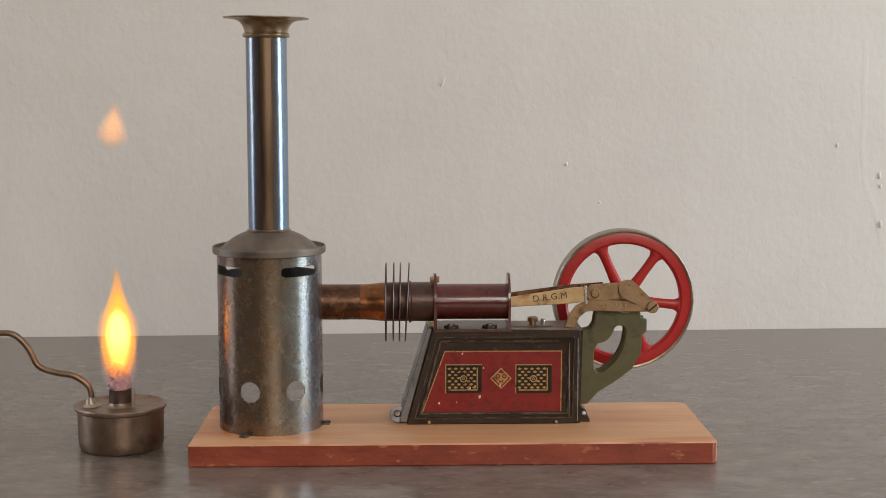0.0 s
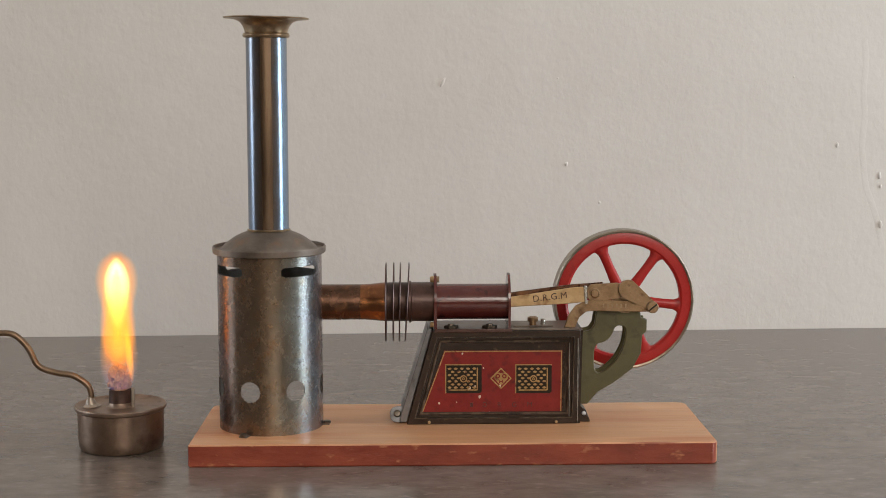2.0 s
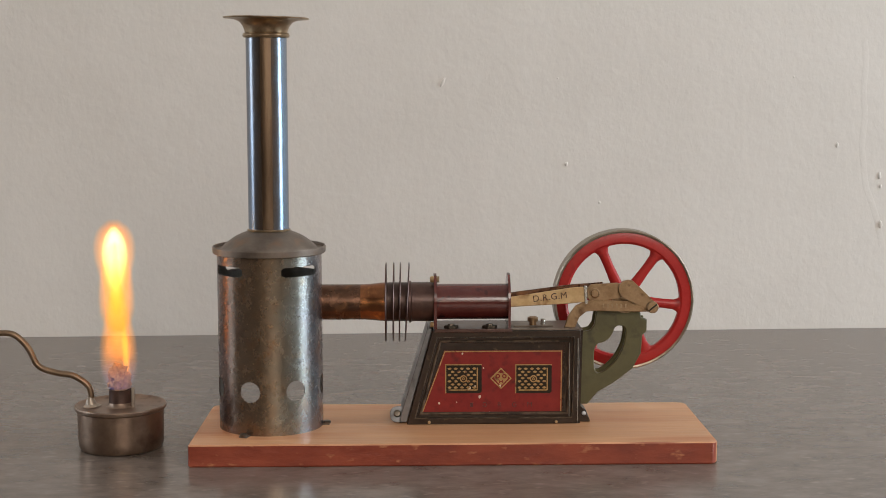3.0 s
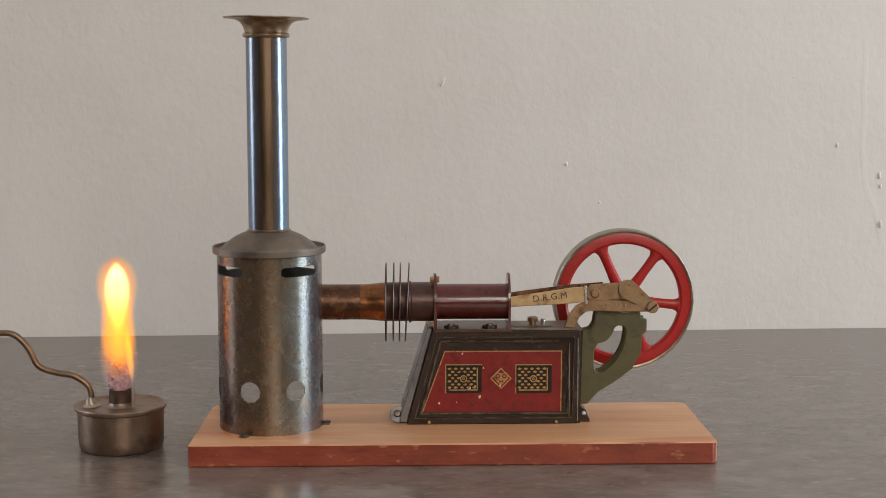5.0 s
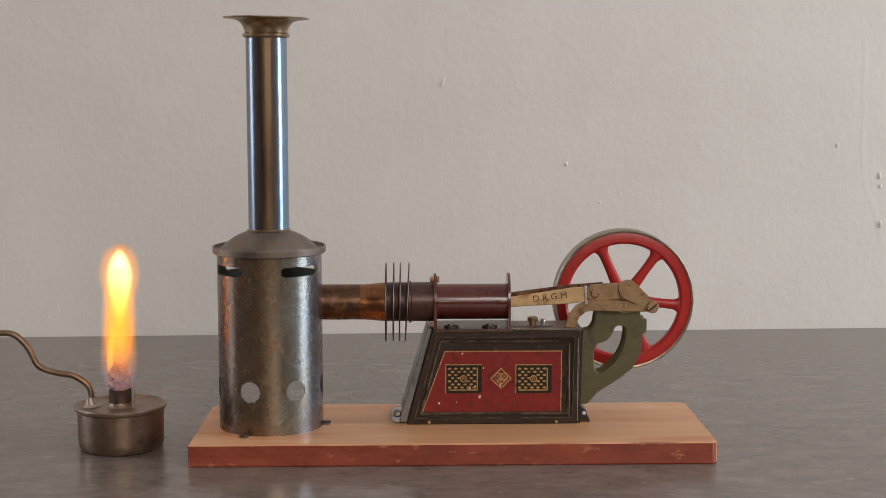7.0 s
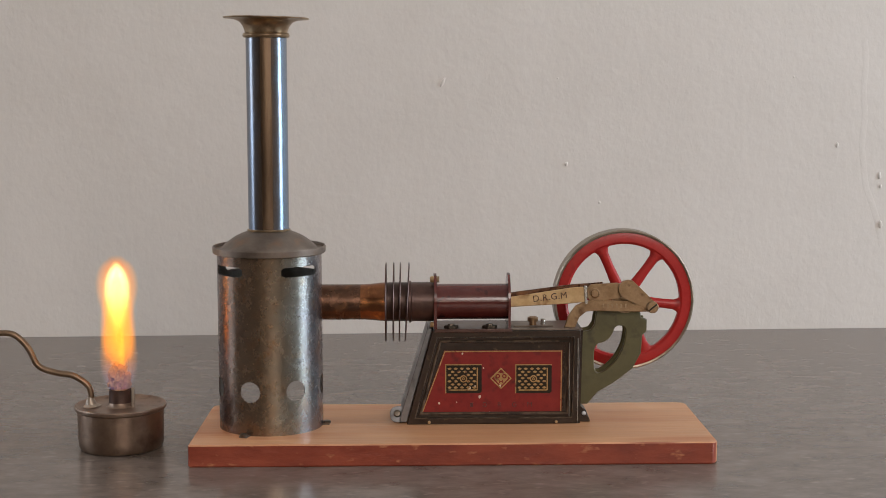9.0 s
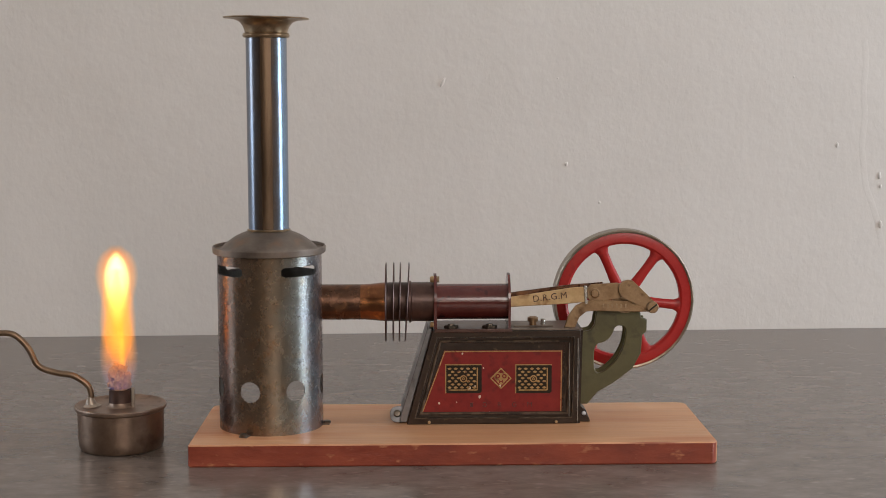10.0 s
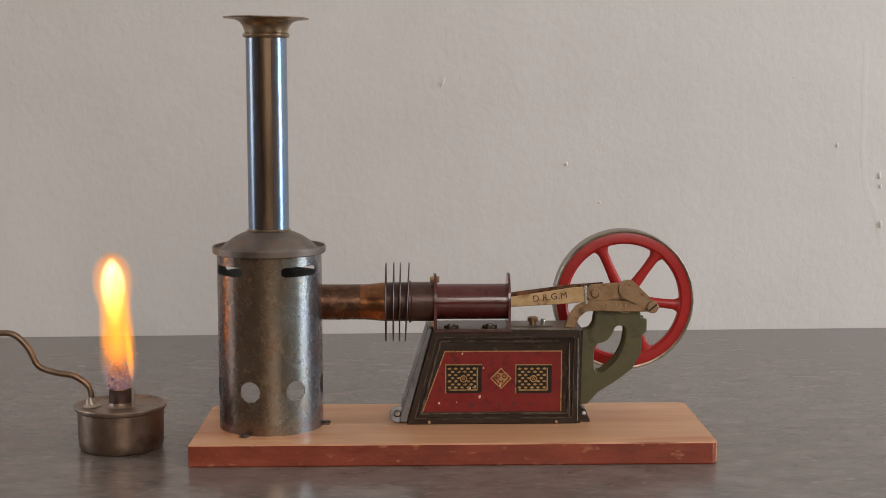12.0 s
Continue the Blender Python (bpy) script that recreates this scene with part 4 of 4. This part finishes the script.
# heights of the flame's tips over the table and their drift sideways, in millimetres
RISE_FIRST = [
    [(0, 92.9, 0), (0.1, 96.7, 0), (0.2, 101.9, 0), (0.3, 107.7, 0), (0.4, 112.3, 0), (0.5, 122.8, 0), (0.6, 131.5, 0), (0.7, 143, 0), (0.8, 153.8, -0.3), (0.9, 165.6, -0.9), (0.96, 170.6, -0.9)],
    [(1.7, 96.7, 0), (1.8, 93.8, 0), (1.9, 94.4, 0), (2, 101.9, 0), (2.1, 109.4, 0), (2.2, 118.1, 0), (2.3, 128.6, -1.4), (2.4, 137.2, -1.4), (2.5, 149.4, -0.3), (2.57, 155.2, -0.6)],
    [(3.4, 92.4, 0), (3.5, 95.3, 0), (3.6, 101, 0), (3.7, 108.3, 0), (3.8, 117, 0), (3.9, 127.1, 0), (4, 135.8, 0), (4.1, 145.9, 0), (4.17, 152.3, 0)],
    [(4.8, 95.3, 0), (4.9, 98.2, 0), (5, 100.5, 0), (5.1, 105.4, 0), (5.2, 114.1, 0), (5.3, 121.3, -1.2), (5.4, 131.5, -1.4), (5.5, 140.1, -1.2), (5.57, 147.4, -1.7)],
    [(6.4, 93.8, 0), (6.5, 92.9, 0), (6.6, 91.5, 0), (6.7, 92.9, 0), (6.8, 98.2, 0), (6.9, 101.9, 1.2), (7, 106.3, 1.2), (7.1, 115.2, 1.2), (7.2, 124.2, 1.4), (7.3, 134.4, 0), (7.4, 145.9, 0), (7.5, 156.1, 0), (7.57, 161.9, 0)],
    [(8.7, 89.5, 0), (8.8, 88.6, 0), (8.9, 94.4, 0), (9, 100.5, 0), (9.1, 106.3, 0), (9.2, 115.2, 1.4), (9.3, 124.2, 2), (9.4, 133.2, 3.2), (9.5, 143, 3.2), (9.6, 155.5, 4), (9.66, 159, 4.9)],
    [(10.45, 93.8, -0.6), (10.5, 96.1, -0.6), (10.6, 91.5, 0), (10.7, 92.9, -1.2), (10.8, 98.2, -1.2), (10.9, 101.9, -1.2), (11, 106.3, -1.2), (11.1, 116.7, -1.4), (11.2, 121.9, -1.4), (11.3, 131.5, -1.4), (11.4, 137.5, -1.7), (11.5, 147.4, -1.4), (11.57, 153.2, -3.2)],
]
RISE_SECOND = [
    [(0.82, 98.2, 0), (0.9, 92.9, 0), (1, 92.9, 0), (1.1, 94.4, 0), (1.2, 103.4, 0), (1.3, 112.9, 0.9), (1.4, 124.2, 0), (1.5, 134.4, 0), (1.6, 145.1, 0), (1.7, 156.1, -0.9), (1.76, 160.4, -1.2)],
    [(2.55, 92.4, 0), (2.6, 91.5, 0), (2.7, 92.9, 0), (2.8, 101, 0), (2.9, 107.1, 0), (3, 118.1, -0.6), (3.1, 130, 0), (3.2, 141.9, 0), (3.3, 154, 0), (3.37, 160.4, 0)],
    [(4.2, 92.4, 0), (4.3, 98.2, 0), (4.4, 106.8, 0), (4.5, 118.4, 0), (4.6, 131.5, 0), (4.7, 143, -1.4), (4.76, 148.8, -2.3)],
    [(5.6, 92.4, 0), (5.7, 94.4, 0), (5.8, 95.3, 0), (5.9, 104.8, 0), (6, 114.1, 0), (6.1, 122.8, 0), (6.2, 133.2, 0), (6.3, 146.5, 0), (6.4, 157.5, 0), (6.47, 161.9, 0)],
    [(7.6, 92.4, 0), (7.7, 96.1, 0), (7.9, 105.4, 0), (8.1, 117, 0), (8.3, 130, 0), (8.45, 141.6, 0), (8.55, 151.7, 0), (8.64, 157.5, 0)],
    [(9.6, 91.5, 0), (9.7, 90, 0), (9.8, 91.5, 0), (9.9, 97.6, 0), (10, 104.8, 0), (10.1, 110.9, 0), (10.2, 121.3, -1.2), (10.3, 130, -1.4), (10.4, 140.4, -2.6), (10.5, 152.3, -4), (10.57, 157.5, -4.3)],
    [(11.6, 92.9, 0), (11.7, 89.2, 0), (11.8, 94.4, -0.6), (11.9, 97.6, -1.4), (12, 101.9, -1.7)],
]
WISP = [(0, 164.8, -1.4), (0.05, 170.6, -1.4), (1, 167.7, -0.9), (1.05, 172, -0.9), (1.8, 155.2, -1.4), (1.87, 161, -1.4), (2.6, 145.9, -1.4), (2.67, 154, -1.4), (3.4, 154, 0), (4.2, 150.3, 0), (4.8, 135.8, -3.2), (4.85, 143, -3.8), (5.6, 135.8, -2), (5.67, 145.9, -2), (6.5, 151.7, -0.3), (6.57, 159, -0.3), (7.6, 157.5, 0), (8.68, 154, 0), (9.7, 147.4, 5.5), (9.77, 156.1, 5.8), (10.6, 160.4, -0.6), (10.66, 165.6, -0.9), (11.6, 143, -4.3), (11.67, 151.7, -4.6)]
REST = 21.0
ORIGIN = WICK_TOP.z * 1000


def tongue_rows(cycles):
    """A tongue grows out of the wick, rises, breaks off, burns out and starts again at the wick."""
    rows = []

    def key(t, tip, x):
        t = round(t * FPS) / FPS
        if rows and t - rows[-1][0] < 0.02:
            return
        lean = math.degrees(math.atan2(x, 70))
        sunk = 17 * min(max((101 - tip) / 8, 0), 1)
        rows.append((t, pose(x * 0.75 / 1000, 0, (tip - sunk - ORIGIN) / 1000 - HEAD_TOP, 0, lean, 0)))
    if cycles[0][0][0] > 0.3:
        key(0, REST, 0)
    for c in cycles:
        if c[0][0] > 0.3:
            key((round(c[0][0] * FPS) - 1) / FPS, REST, 0)
        for row in c:
            key(*row)
        if c[-1][0] < 12:
            key((round(c[-1][0] * FPS) + 1) / FPS, REST, 0)
    if rows[-1][0] < 12:
        key(12.0, REST, 0)
    return rows


def tip_rows(place):
    """Rows for a piece of gas that follows the tip of the newest rising tongue."""
    rows = []
    for c in sorted(RISE_FIRST + RISE_SECOND):
        for t, tip, x in c:
            if rows and t - rows[-1][0] < 0.05:
                continue
            rows.append((t, place(tip, x)))
    return rows


def column_place(tip, x):
    high = min(max(tip - 12, 78), 112) if tip < 136 else max(112 - (tip - 136) * 4, 76)
    return pose(x * 0.4 / 1000, 0, (high - ORIGIN) / 1000 - 0.046, 0, math.degrees(math.atan2(x * 0.5, 75)), 0)


def neck_place(tip, x):
    high = 84 + 38 * min(max((tip - 100) / 30, 0), 1) if tip < 146 else max(122 - (tip - 146) * 4, 84)
    return pose(x * 0.3 / 1000, 0.0004, (high - ORIGIN) / 1000 - 0.066, 0, math.degrees(math.atan2(x * 0.6, 70)), 0)


def foot_place(tip, x):
    return pose(0, 0, min(max(tip - 92, -4), 1) / 1000, 0, math.degrees(math.atan2(x * 0.3, 62)), 0)


# the brighter edge wanders round the foot: (seconds, degrees; 0 is the flame's east side)
EDGE = [(0, 90), (0.6, 90), (0.9, 0), (1.3, 5), (1.8, -5), (2.1, -10), (2.5, 80), (2.8, 90), (3.2, 10), (4.8, 30), (5.0, -5), (5.2, 30), (5.5, 85), (5.7, 0), (6.0, 0), (6.3, 85), (6.8, 100), (7.1, 175), (7.4, 110), (8.8, 90), (9.5, 90), (10.3, 80), (10.7, -5), (11.1, 80), (11.7, 60), (12.0, -3)]


def edge_place(a):
    return pose(0.0068 * math.cos(radians(a)), 0.0068 * math.sin(radians(a)), 0.004, 0, -5 * math.cos(radians(a)), 0)


def wisp_rows():
    rows = []
    low = pose(0, 0, 0.012)
    for t, mid, x in WISP:
        if rows and t - rows[-1][0] > 0.2:
            rows.append((rows[-1][0] + 1 / 30, low))
            rows.append((t - 1 / 30, low))
        rows.append((t, pose(x / 1000, 0, (mid - ORIGIN) / 1000 - 0.011, 0, 8, 0)))
    rows += [(rows[-1][0] + 1 / 30, low), (12.0, low)]
    return rows


def motions():
    walk(tongue_first, tongue_rows(RISE_FIRST))
    walk(tongue_second, tongue_rows(RISE_SECOND))
    walk(column, tip_rows(column_place))
    walk(neck, tip_rows(neck_place))
    walk(flame_foot, tip_rows(foot_place))
    walk(lick, [(t, edge_place(a)) for t, a in EDGE])
    walk(wisp, wisp_rows())


motions()
